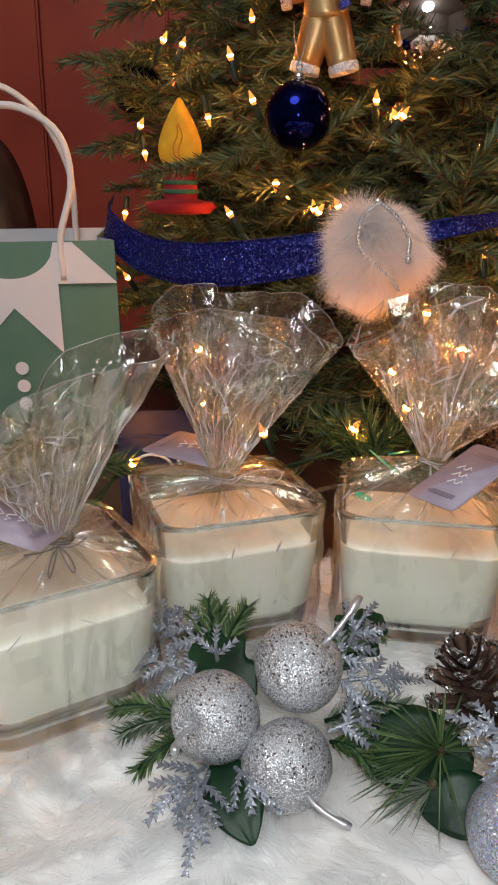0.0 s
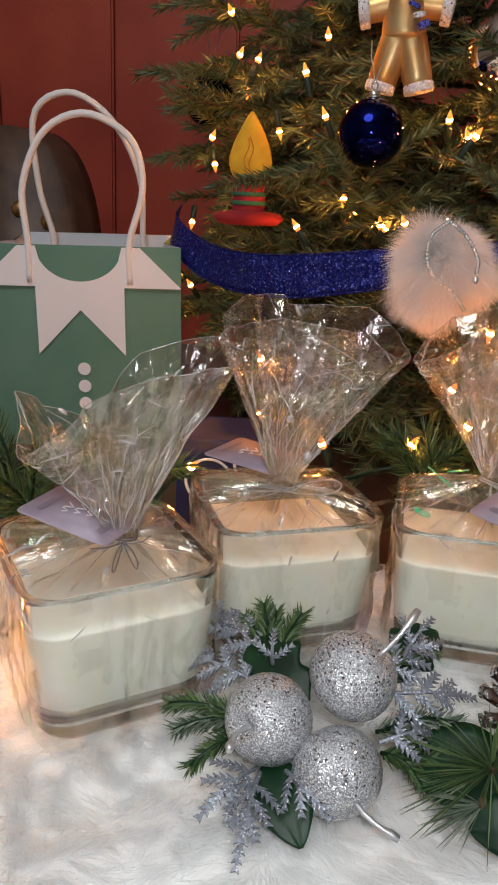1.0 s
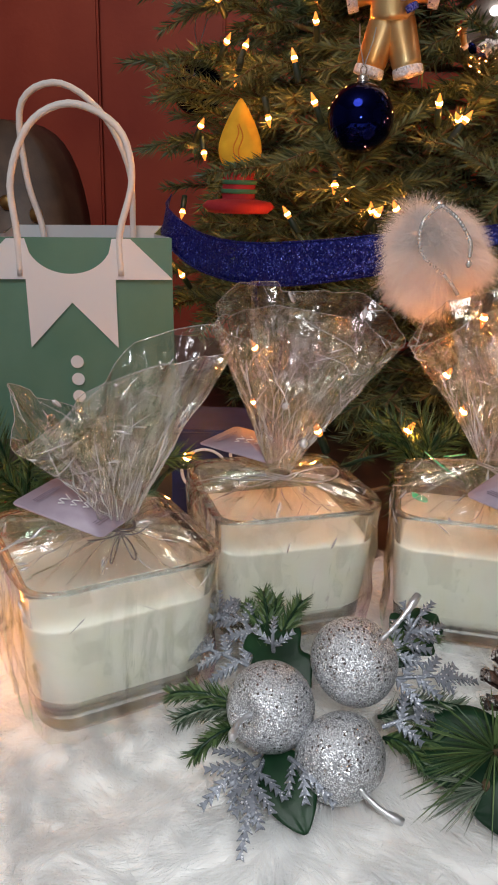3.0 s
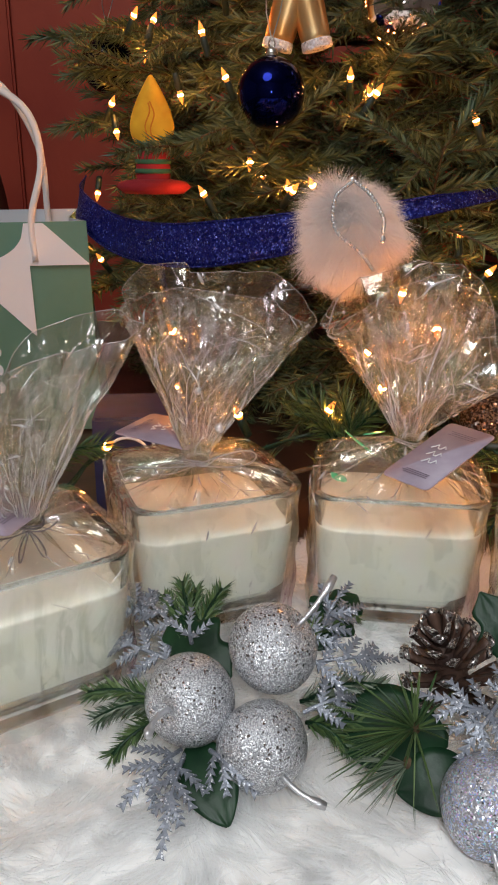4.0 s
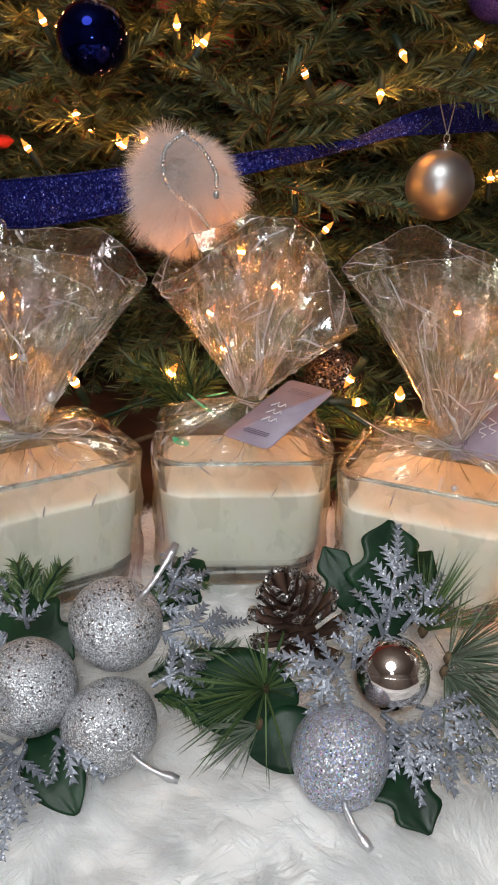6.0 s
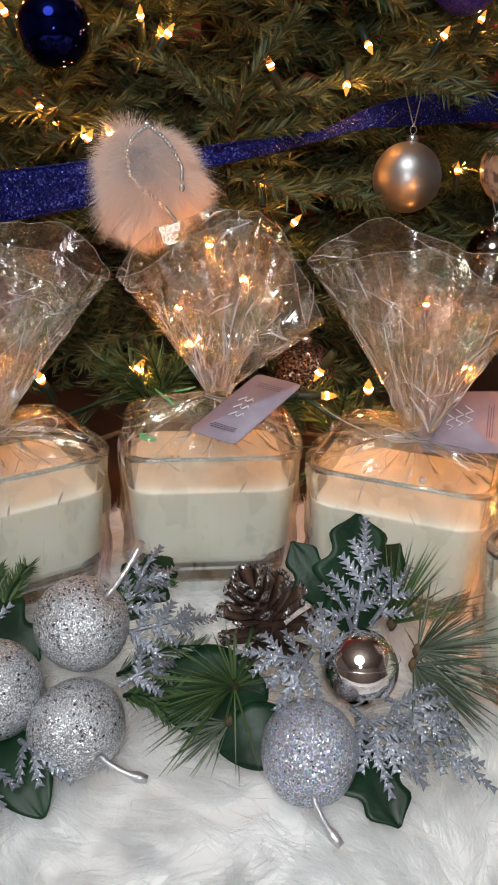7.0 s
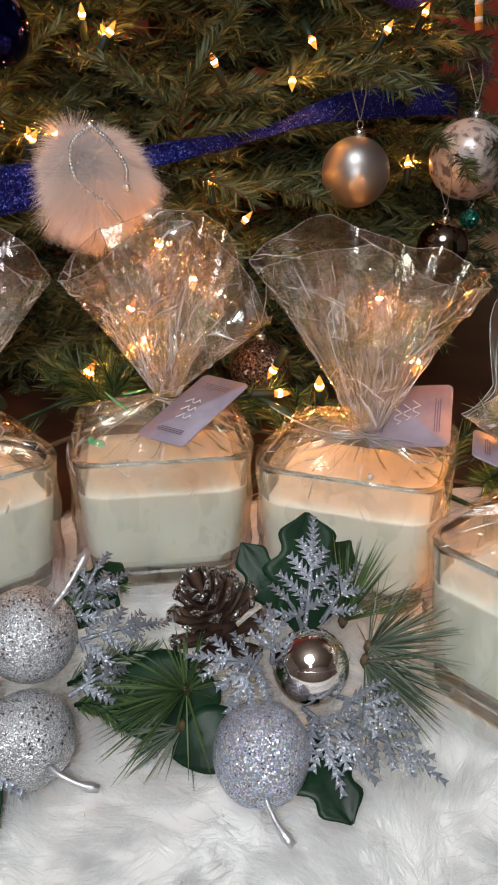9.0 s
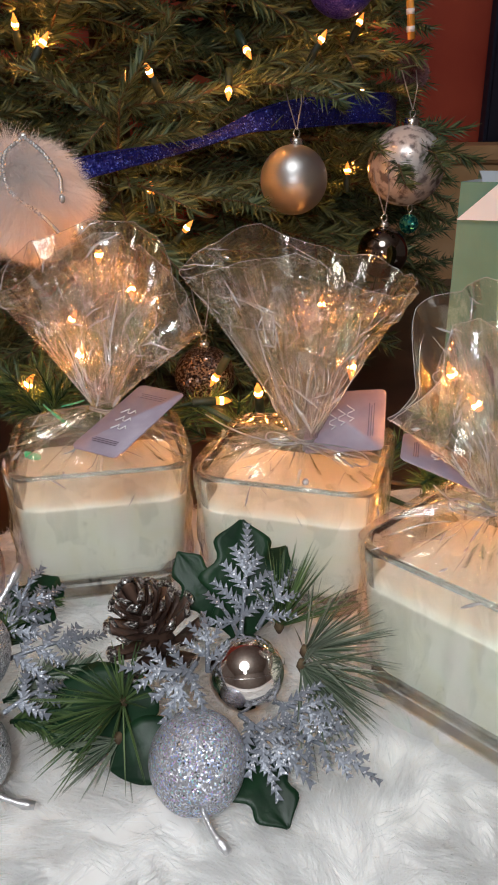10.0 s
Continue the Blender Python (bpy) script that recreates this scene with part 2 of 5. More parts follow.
MIRROR = material("silver_mirror", (0.86, 0.82, 0.80), 0.05, 1.0)
MATTE_SILVER = material("satin_silver", (0.56, 0.56, 0.56), 0.38, 0.95)
grain(MATTE_SILVER, 900.0, 0.05)
NAVY = material("navy_gloss", (0.004, 0.008, 0.095), 0.06, 0.95)
COBALT = glitter("cobalt_satin", (0.03, 0.03, 0.42), (0.08, 0.08, 0.6), 0.001, 0.4, 0.35, 0.5)
GOLD = material("gold_satin", (0.80, 0.50, 0.20), 0.38, 0.85)
mottle(GOLD, (0.78, 0.36, 0.10), (0.83, 0.60, 0.30), 30.0)
SUGAR = glitter("white_sugar", (0.75, 0.70, 0.72), (0.95, 0.92, 0.95), 0.0012, 1.0, 0.5, 0.1)
SCARF = glitter("blue_scarf", (0.02, 0.035, 0.40), (0.2, 0.25, 0.8), 0.0009, 1.0, 0.4, 0.4)
CAP = material("silver_cap", (0.75, 0.74, 0.72), 0.25, 1.0)
FLAME = material("yellow_felt", (0.80, 0.42, 0.02), 0.85)
mottle(FLAME, (0.72, 0.34, 0.012), (0.86, 0.50, 0.03), 60.0)
ORANGE = material("orange_stitch", (0.72, 0.22, 0.01), 0.8)
RED_FELT = material("red_felt", (0.30, 0.014, 0.022), 0.9)
grain(RED_FELT, 600.0, 0.4)
GREEN_FELT = material("green_felt", (0.04, 0.14, 0.07), 0.9)
grain(GREEN_FELT, 600.0, 0.4)
POM = soft_hair("pink_white_fur", (0.97, 0.90, 0.88), (0.985, 0.96, 0.95), 0.3)
BEAD = material("silver_bead", (0.75, 0.75, 0.76), 0.25, 0.7)
PAPER = material("green_paper", (0.125, 0.26, 0.19), 0.6)
mottle(PAPER, (0.112, 0.240, 0.172), (0.138, 0.275, 0.205), 25.0)
grain(PAPER, 400.0, 0.06)
WHITE_PAPER = material("white_paper", (0.87, 0.86, 0.89), 0.7)
grain(WHITE_PAPER, 400.0, 0.06)
INNER = material("inner_paper", (0.62, 0.68, 0.74), 0.75)
ROPE = material("paper_rope", (0.86, 0.83, 0.82), 0.8)
grain(ROPE, 500.0, 0.6)
SOCKET = material("green_plastic", (0.008, 0.026, 0.017), 0.45)
WIRE = material("green_wire", (0.012, 0.045, 0.026), 0.4)
BULB = material("lit_bulb", (1, 0.6, 0.25), 0.3)
shader(BULB).inputs["Emission Color"].default_value = (1.0, 0.33, 0.065, 1)
shader(BULB).inputs["Emission Strength"].default_value = 560.0
BULB_TIP = material("bulb_glass", (0.55, 0.22, 0.06), 0.1)
shader(BULB_TIP).inputs["Emission Color"].default_value = (1.0, 0.30, 0.05, 1)
shader(BULB_TIP).inputs["Emission Strength"].default_value = 1.3
MOTTLED = material("mottled_ball", (0.7, 0.66, 0.64), 0.25, 0.3)
mottle(MOTTLED, (0.25, 0.22, 0.22), (0.82, 0.79, 0.78), 140.0, 9.0, 0.36, 0.52)
DARK_MIRROR = material("smoked_mirror", (0.25, 0.22, 0.20), 0.05, 1.0)
TEAL = glitter("teal_glitter", (0.01, 0.25, 0.25), (0.2, 0.8, 0.6), 0.0015, 1.0)
PINK_FUR = material("mauve_fur", (0.28, 0.16, 0.19), 0.9)
mottle(PINK_FUR, (0.2, 0.11, 0.14), (0.36, 0.21, 0.24), 200.0)
GIFT_BLUE = material("blue_gift_paper", (0.02, 0.03, 0.16), 0.5)
mottle(GIFT_BLUE, (0.006, 0.010, 0.045), (0.014, 0.022, 0.095), 40.0)
PLAID_RED = material("red_cloth", (0.5, 0.02, 0.03), 0.9)
grain(PLAID_RED, 900.0, 0.5)
PLAID_WHITE = material("cream_cloth", (0.8, 0.76, 0.7), 0.9)
CANDY = material("candy_plastic", (0.75, 0.35, 0.06), 0.3)


# ---- mesh tools ----
class Build:
    """Vertices and faces of one mesh, piece by piece."""

    def __init__(self):
        self.v, self.f, self.m, self.n = [], [], [], 0

    def put(self, verts, faces, slot=0):
        verts = np.asarray(verts, float).reshape(-1, 3)
        self.v.append(verts)
        self.f += [tuple(int(i) + self.n for i in face) for face in faces]
        self.m += [slot] * len(faces)
        self.n += len(verts)
        return self

    def grid(self, pts, closed=False, slot=0, shut=False):
        """Rows of points. closed: each row is a ring; shut: ends are capped."""
        pts = np.asarray(pts, float)
        a, b = pts.shape[:2]
        faces = []
        for i in range(a - 1):
            for j in range(b if closed else b - 1):
                k = (j + 1) % b
                faces.append((i * b + j, i * b + k, (i + 1) * b + k, (i + 1) * b + j))
        if shut:
            faces.append(tuple(range(b))[::-1])
            faces.append(tuple(range((a - 1) * b, a * b)))
        return self.put(pts.reshape(-1, 3), faces, slot)

    def tube(self, pts, r, n=8, slot=0):
        pts = [Vector(p) for p in pts]
        rs = [r] * len(pts) if isinstance(r, (int, float)) else list(r)
        rings, side = [], None
        for i, p in enumerate(pts):
            d = (pts[min(i + 1, len(pts) - 1)] - pts[max(i - 1, 0)]).normalized()
            if side is None:
                side = d.orthogonal().normalized()
            side = (side - d * side.dot(d)).normalized()
            other = d.cross(side)
            rings.append([tuple(p + (side * math.cos(a) + other * math.sin(a)) * rs[i]) for a in np.arange(n) * 2 * math.pi / n])
        return self.grid(rings, True, slot, True)

    def lathe(self, profile, n=24, m=None, slot=0):
        """Rings from (radius, height) pairs about z, moved by the matrix m."""
        rings = [[(max(r, 1e-5) * math.cos(a), max(r, 1e-5) * math.sin(a), z) for a in np.arange(n) * 2 * math.pi / n] for r, z in profile]
        if m is not None:
            rings = [[tuple(m @ Vector(p)) for p in ring] for ring in rings]
        return self.grid(rings, True, slot, True)

    def box(self, lo, hi, slot=0, m=None, bevel=0.0):
        b = bmesh.new()
        bmesh.ops.create_cube(b, size=1)
        for v in b.verts:
            v.co = Vector([lo[i] + (v.co[i] + 0.5) * (hi[i] - lo[i]) for i in range(3)])
        if bevel:
            bmesh.ops.bevel(b, geom=b.edges[:], offset=bevel, segments=2, affect="EDGES")
        if m is not None:
            b.transform(m)
        b.verts.index_update()
        self.put([v.co[:] for v in b.verts], [[v.index for v in f.verts] for f in b.faces], slot)
        b.free()
        return self

    def mesh(self, name, mats, smooth=True):
        me = bpy.data.meshes.new(name)
        me.from_pydata(np.concatenate(self.v).tolist(), [], self.f)
        for m in mats if isinstance(mats, (list, tuple)) else [mats]:
            me.materials.append(m)
        me.polygons.foreach_set("material_index", self.m)
        me.polygons.foreach_set("use_smooth", [smooth] * len(me.polygons))
        me.update()
        return me


def part(name, build, mats, parent, label="", smooth=True):
    ob = new(name, build.mesh(name, mats, smooth))
    ob.parent = parent
    if label:
        ob["label"] = label
    return ob


def thing(name, label, category, at=(0, 0, 0), turn=0.0, group="", kind=""):
    ob = new(name)
    ob.matrix_world = pose(*at, 0, 0, turn)
    return tagged(ob, label, category, group, kind)


def solid(name, build, mats, label, category, kind="", group="", smooth=True):
    return tagged(new(name, build.mesh(name, mats, smooth)), label, category, group, kind)


def unit(a):
    a = np.asarray(a, float)
    return a / np.maximum(np.linalg.norm(a, axis=-1, keepdims=True), 1e-9)


def blades(build, base, way, length, width, slot=0, bend=None, rng=None):
    """Thin pointed blades, all at once: base points, directions, lengths, widths."""
    n = len(base)
    rng = rng or np.random.default_rng(1)
    way = unit(way)
    side = unit(np.cross(way, rng.normal(size=(n, 3))))
    length, width = np.broadcast_to(length, n)[:, None], np.broadcast_to(width, n)[:, None]
    bend = np.zeros((n, 3)) if bend is None else bend
    mid = base + way * length * 0.45 + bend * 0.3 * length
    tip = base + way * length + bend * length
    pts = np.stack([base - side * width * 0.35, base + side * width * 0.35, mid + side * width * 0.5, mid - side * width * 0.5, tip], 1)
    k = np.arange(n)[:, None] * 5
    quads = np.concatenate([k + 0, k + 1, k + 2, k + 3], 1)
    tris = np.concatenate([k + 3, k + 2, k + 4], 1)
    build.put(pts.reshape(-1, 3), list(map(tuple, quads.tolist())) + list(map(tuple, tris.tolist())), slot)


def curve(pts, n=24):
    """A smooth line through points."""
    p = np.asarray(pts, float)
    p = np.vstack([2 * p[0] - p[1], p, 2 * p[-1] - p[-2]])
    out = []
    for t in np.linspace(0, len(pts) - 1, n):
        i = min(int(t), len(pts) - 2)
        u = t - i
        a, b, c, d = p[i:i + 4]
        out.append(0.5 * (2 * b + (c - a) * u + (2 * a - 5 * b + 4 * c - d) * u * u + (3 * b - a - 3 * c + d) * u ** 3))
    return np.array(out)


def basis(way, up=(0, -0.5, 0.85)):
    """A matrix whose x axis runs along way and whose z axis is near up."""
    x = Vector(way).normalized()
    z = Vector(up)
    z = (z - x * z.dot(x)).normalized()
    y = z.cross(x)
    return Matrix((x, y, z)).transposed()


# ---- setting ----
room = Build().box((-3, -2.2, -0.76), (3, 2.4, -0.7))
solid("floor", room, PLASTER, "dark floor of the living room", "floor", "structure", smooth=False)
solid("ceiling", Build().box((-3, -2.2, 1.9), (3, 2.4, 2.0)), PLASTER, "plain plaster ceiling of the room", "ceiling", "structure", smooth=False)
solid("wall_west", Build().box((-3.1, -2.2, -0.7), (-3, 2.4, 1.9)), PLASTER, "plain plaster wall", "wall", "structure", smooth=False)
solid("wall_east", Build().box((3, -2.2, -0.7), (3.1, 2.4, 1.9)), PLASTER, "plain plaster wall", "wall", "structure", smooth=False)
solid("wall_south", Build().box((-3, -2.3, -0.7), (3, -2.2, 1.9)), PLASTER, "plain plaster wall behind the table", "wall", "structure", smooth=False)
wall = Build()
wall.box((-3, 1.62, -0.7), (3, 1.72, 1.9))
north = solid("wall_north", wall, RED_WALL, "dark red panelled wall behind the tree", "wall", "structure", smooth=False)
panel = Build().box((0, -0.012, -0.7), (0.232, 0.0, 1.9), bevel=0.004).mesh("panel", RED_WALL, False)
for i in range(12):
    ob = new("panel", panel)
    ob.parent = north
    ob.location = (-1.55 + i * 0.237, 1.619, 0)
# solid panel on the wall, its darkness painted in place of an open doorway
solid("door_1", Build().box((0.765, 1.57, -0.7), (1.6, 1.6, 1.7), bevel=0.006), DARK, "near-black panel painted as the dark of a doorway in the red wall", "door", "structure", smooth=False)

table = thing("table", "reddish brown wooden table with a fur throw", "table", (0, 0, 0))
part("tabletop", Build().box((-0.9, -0.25, -0.045), (1.0, 1.32, -0.014), bevel=0.004), WOOD, table, smooth=False)
leg = Build().box((-0.03, -0.03, -0.70), (0.03, 0.03, -0.045), bevel=0.004).mesh("leg", WOOD, False)
for x, y in ((-0.83, -0.18), (0.93, -0.18), (-0.83, 1.25), (0.93, 1.25)):
    ob = new("leg", leg)
    ob.parent, ob.location = table, (x, y, 0)


# ---- the fur throw ----
def fur_height(x, y):
    return 0.0020 * np.sin(x * 61 + 2 * np.sin(y * 43)) + 0.0018 * np.sin(y * 73 + 1.7 * np.sin(x * 52 + 1)) - 0.0060


rng = np.random.default_rng(4)
throw = thing("fur_throw", "fluffy white faux fur throw spread on the table", "throw")
xs, ys = np.meshgrid(np.linspace(-0.42, 0.52, 120), np.linspace(0.02, 0.60, 80))
part("backing", Build().grid(np.stack([xs, ys, fur_height(xs, ys) - 0.002], -1)), FUR_BED, throw)


def pelt(tufts, each, x0, x1, y0, y1):
    """Hair in tufts: the strands of a tuft lean one way and close up towards its tip."""
    b = Build()
    cx, cy = rng.uniform(x0, x1, tufts), rng.uniform(y0, y1, tufts)
    ang = 2.2 * np.sin(cx * 17 + 1.3 * np.sin(cy * 23)) + 1.6 * np.sin(cy * 21 + 1.1 * np.sin(cx * 29)) + rng.normal(0, 0.55, tufts)
    lift, long = rng.uniform(0.18, 0.75, tufts), rng.uniform(0.009, 0.018, tufts)
    k = np.repeat(np.arange(tufts), each)
    count = len(k)
    off = rng.normal(0, 0.0034, (count, 2))
    x, y = cx[k] + off[:, 0], cy[k] + off[:, 1]
    base = np.stack([x, y, fur_height(x, y) - 0.002], -1)
    lean = np.stack([np.cos(ang), np.sin(ang), lift], -1)[k] + rng.normal(0, 0.10, (count, 3))
    ln = long[k] * rng.uniform(0.75, 1.1, count)
    way = unit(lean) * ln[:, None]
    way[:, :2] -= off * rng.uniform(0.45, 0.85, count)[:, None]
    bend = np.stack([rng.normal(0, 0.10, count), rng.normal(0, 0.10, count), -rng.uniform(0.10, 0.35, count)], -1)
    blades(b, base, way, ln, rng.uniform(0.00018, 0.00042, count), 0, bend, rng)
    return b


fur = part("fur", pelt(6200, 42, -0.30, 0.36, 0.24, 0.60), FUR, throw)
tagged(fur, kind="stuff")


# ---- candles in wrapped jars ----
def ring(half, radius, z, n=10):
    """A square with round corners, as a ring of points."""
    pts = []
    c = half - radius
    for k, (sx, sy) in enumerate(((1, 1), (-1, 1), (-1, -1), (1, -1))):
        for a in np.linspace(0, math.pi / 2, n):
            a += k * math.pi / 2
            pts.append((sx * c + radius * math.cos(a), sy * c + radius * math.sin(a), z))
    return pts


JAR_H = 0.073


def jar_half(z):
    return 0.0368 + 0.0057 * (z / JAR_H) ** 0.8


jar_b = Build()
rows = [ring(0.030, 0.010, 0.0), ring(0.0345, 0.012, 0.001), ring(0.0366, 0.0135, 0.004)]
rows += [ring(jar_half(z), 0.014, z) for z in (0.0055, 0.0065, 0.025, 0.045, 0.062, 0.0705, 0.0712)]
rows += [ring(jar_half(JAR_H) - 0.0008, 0.0135, 0.0727), ring(jar_half(JAR_H) - 0.002, 0.0125, JAR_H), ring(jar_half(JAR_H) - 0.0030, 0.0115, 0.0724)]
rows += [ring(jar_half(z) - 0.0031, 0.0108, z) for z in (0.068, 0.050, 0.030, 0.010)]
rows += [ring(0.0315, 0.009, 0.0072), ring(0.025, 0.008, 0.0065)]
jar_b.grid(rows, True, 0, True)
JAR = jar_b.mesh("glass_jar", GLASS)
wax_b = Build()
WAX_Z = 0.0545
wax_rows = [ring(0.022, 0.008, 0.0060), ring(0.0300, 0.0110, 0.0066), ring(0.0330, 0.0125, 0.0086), ring(0.0342, 0.0125, 0.0120)]
wax_rows += [ring(jar_half(z) - 0.0028, 0.0112, z) for z in (0.0190, 0.026, 0.035, 0.046, 0.0525, 0.0538)]
wax_rows += [ring(jar_half(WAX_Z) - 0.0034, 0.0105, WAX_Z), ring(0.030, 0.008, WAX_Z - 0.0008), ring(0.015, 0.006, WAX_Z - 0.0010)]
wax_b.grid(wax_rows, True, 0, True)
WAXM = wax_b.mesh("wax", WAX)
WICKM = Build().tube([(0, 0, WAX_Z - 0.002), (0.0004, 0, WAX_Z + 0.004), (0.0012, 0, WAX_Z + 0.008)], 0.0009, 6).mesh("wick", WICK)


def wrap(seed, turn, neck, outline, lean):
    """The film round a jar: a loose skirt up to the neck, and above it a pleated fan. outline: (across, height) of the fan's upper edge, from the neck."""
    r = np.random.default_rng(seed)
    b, lines = Build(), Build()
    n = 288
    nx, ny, nz = neck
    th_s = np.arange(n) * 2 * math.pi / n
    sq = np.stack([np.cos(th_s), np.sin(th_s)], -1) / ((np.abs(np.cos(th_s)) ** 6 + np.abs(np.sin(th_s)) ** 6) ** (1 / 6))[:, None]
    folds = sum(r.uniform(0.5, 1) * np.sin(k * th_s + r.uniform(0, 6.28)) for k in (9, 13, 17, 23, 31)) / 2.2
    loose = sum(r.uniform(0.5, 1) * np.sin(k * th_s + r.uniform(0, 6.28)) for k in (2, 3, 5, 7)) / 2.0
    rows = []
    for s in np.linspace(0, 1, 13):
        z = 0.0015 + 0.072 * s
        half = jar_half(z) + 0.0020 + 0.0030 * (1 - s) + 0.0018 * loose * (0.3 + 0.7 * (1 - s)) + 0.0007 * folds * (1.1 - s)
        half = half * (1 + 0.010 * np.sin(5 * s * math.pi + 3 * th_s)) + 0.0005 * (1.2 - s) * np.arcsin(np.sin(19 * th_s + 7 * s)) * np.arcsin(np.sin(11 * th_s - 9 * s + seed))
        rows.append(np.stack([sq[:, 0] * half, sq[:, 1] * half, np.full(len(sq), z)], -1))
    top = rows[-1]
    for s in np.linspace(0.08, 1, 12):
        pull = s ** 0.9
        c = np.array([nx, ny]) * pull
        edge = top[:, :2] * (1 - pull) + (np.stack([np.cos(th_s), np.sin(th_s)], -1) * 0.0058) * pull + c
        z = 0.0735 + (nz - 0.0735) * s ** 1.6 + 0.0026 * math.sin(s * math.pi) + 0.0022 * folds * math.sin(s * math.pi) ** 0.7 + 0.0008 * np.arcsin(np.sin(23 * th_s + 3 * s + seed)) * math.sin(s * math.pi)
        rows.append(np.concatenate([edge, (z + 0 * th_s)[:, None]], 1))
    # the fan, in world axes across the view, turned back into the jar's own axes
    us, zs = np.array(outline, float).T
    back = math.radians(-turn)
    lean = math.radians(lean)

    def sheet(count, levels, wide, tall, deep, pleats, dents):
        """A gathered sheet: pleats that run out from the neck and short sharp dents across them."""
        th, s = np.meshgrid(np.arange(count) * 2 * math.pi / count, np.linspace(0.02, 1, levels))
        push, shove = np.zeros_like(th), np.zeros_like(th)

        def apart(a):
            return (th - a + math.pi) % (2 * math.pi) - math.pi

        for _ in range(pleats):
            d = np.abs(apart(r.uniform(0, 2 * math.pi) + r.normal(0, 0.25) * (s - 0.4)))
            w = r.uniform(0.10, 0.42)
            fold = np.maximum(0, 1 - d / w) * s ** r.uniform(0.5, 1.1)
            push += fold * w * 0.028 * r.choice([-1, 1]) * r.uniform(0.4, 1.0)
            shove += fold * r.normal(0, 0.0022)
        for _ in range(dents):
            a, s0, turn_by = r.uniform(0, 2 * math.pi), r.beta(1.6, 1.6), r.normal(0, 0.8)
            e, f = apart(a) * 0.030, (s - s0) * 0.085
            along, over = f * math.cos(turn_by) + e * math.sin(turn_by), -f * math.sin(turn_by) + e * math.cos(turn_by)
            ln, w = r.uniform(0.008, 0.032), r.uniform(0.0025, 0.010)
            push += np.maximum(0, 1 - np.abs(over) / w) * np.clip(1.3 - np.abs(along) / ln, 0, 1) * w * r.normal(0, 0.34)
        u01 = np.cos(th)
        u = np.where(u01 < 0, -u01 * us[0], u01 * us[-1]) * wide
        height = np.interp(u / max(wide, 0.7), us, zs) * tall
        height = height * (1 + 0.05 * np.sin(3 * th + seed) - 0.09 * (np.sin(th) < 0) * np.abs(np.sin(th)))
        flare = s ** 1.12
        px = 0.0052 * np.cos(th) * (1 - s) + u * flare + shove + 0.25 * push * np.sin(5 * th)
        py = 0.0052 * np.sin(th) * (1 - s) + np.sin(th) * deep * flare + push + math.tan(lean) * height * s
        pz = nz + height * s + 0.5 * shove
        return np.stack([px * math.cos(back) - py * math.sin(back) + nx, px * math.sin(back) + py * math.cos(back) + ny, pz], -1)

    def ridges(grid, count, shortest, longest, rad, drift):
        """Sharp creases: fine round ridges that run along the sheet and catch the lamps, their white colour painted in
        for flashes.
        """
        grid = np.asarray(grid)
        lv, cs = grid.shape[:2]
        for _ in range(count):
            a = r.integers(0, max(1, lv - shortest))
            c = min(lv - 1, a + r.integers(shortest, longest + 1))
            j = r.uniform(0, cs)
            slope = r.normal(0, drift)
            pts = []
            for i in np.linspace(a, c, max(5, 2 * (c - a))):
                q, col = int(min(i, lv - 1)), (j + slope * (i - a)) % cs
                k, w = int(col), col - int(col)
                low = grid[q, k] * (1 - w) + grid[q, (k + 1) % cs] * w
                q2 = min(q + 1, lv - 1)
                high = grid[q2, k] * (1 - w) + grid[q2, (k + 1) % cs] * w
                pts.append(tuple(low + (high - low) * (i - q)))
            rr = rad * math.exp(r.normal(0, 0.55))
            lines.tube(pts, list(rr * (0.15 + np.sin(np.linspace(0, math.pi, len(pts))) * r.uniform(0.5, 1.0, len(pts)))), 6)

    b.grid(rows, True)
    outer, inner = sheet(216, 46, 1.0, 1.0, 0.026, 26, 70), sheet(168, 36, 0.62, 0.84, 0.013, 20, 40)
    b.grid(outer, True)
    b.grid(inner, True)
    ridges(outer[:34], 64, 8, 26, 0.00017, 0.6)
    ridges(outer, 70, 2, 8, 0.00026, 2.6)
    # short thick ridges, shaped and whitened to pass for flashes
    ridges(outer, 16, 1, 3, 0.00060, 1.5)
    ridges(inner[:22], 34, 6, 18, 0.00018, 0.4)
    ridges(inner, 18, 2, 6, 0.00030, 2.0)
    ridges(rows[12:], 34, 2, 6, 0.00018, 1.6)
    ridges(rows[12:], 22, 1, 3, 0.00028, 4.0)
    ridges(rows[9:15], 16, 1, 2, 0.00034, 5.0)
    ridges(rows[:13], 6, 1, 3, 0.00009, 4.0)
    ridges(outer[:15], 70, 5, 13, 0.00015, 0.5)
    for edge, rad in ((outer[-1], 0.00013), (inner[-1], 0.00009)):
        lines.tube([tuple(p) for p in np.vstack([edge, edge[:1]])], rad, 6)
    return b, lines


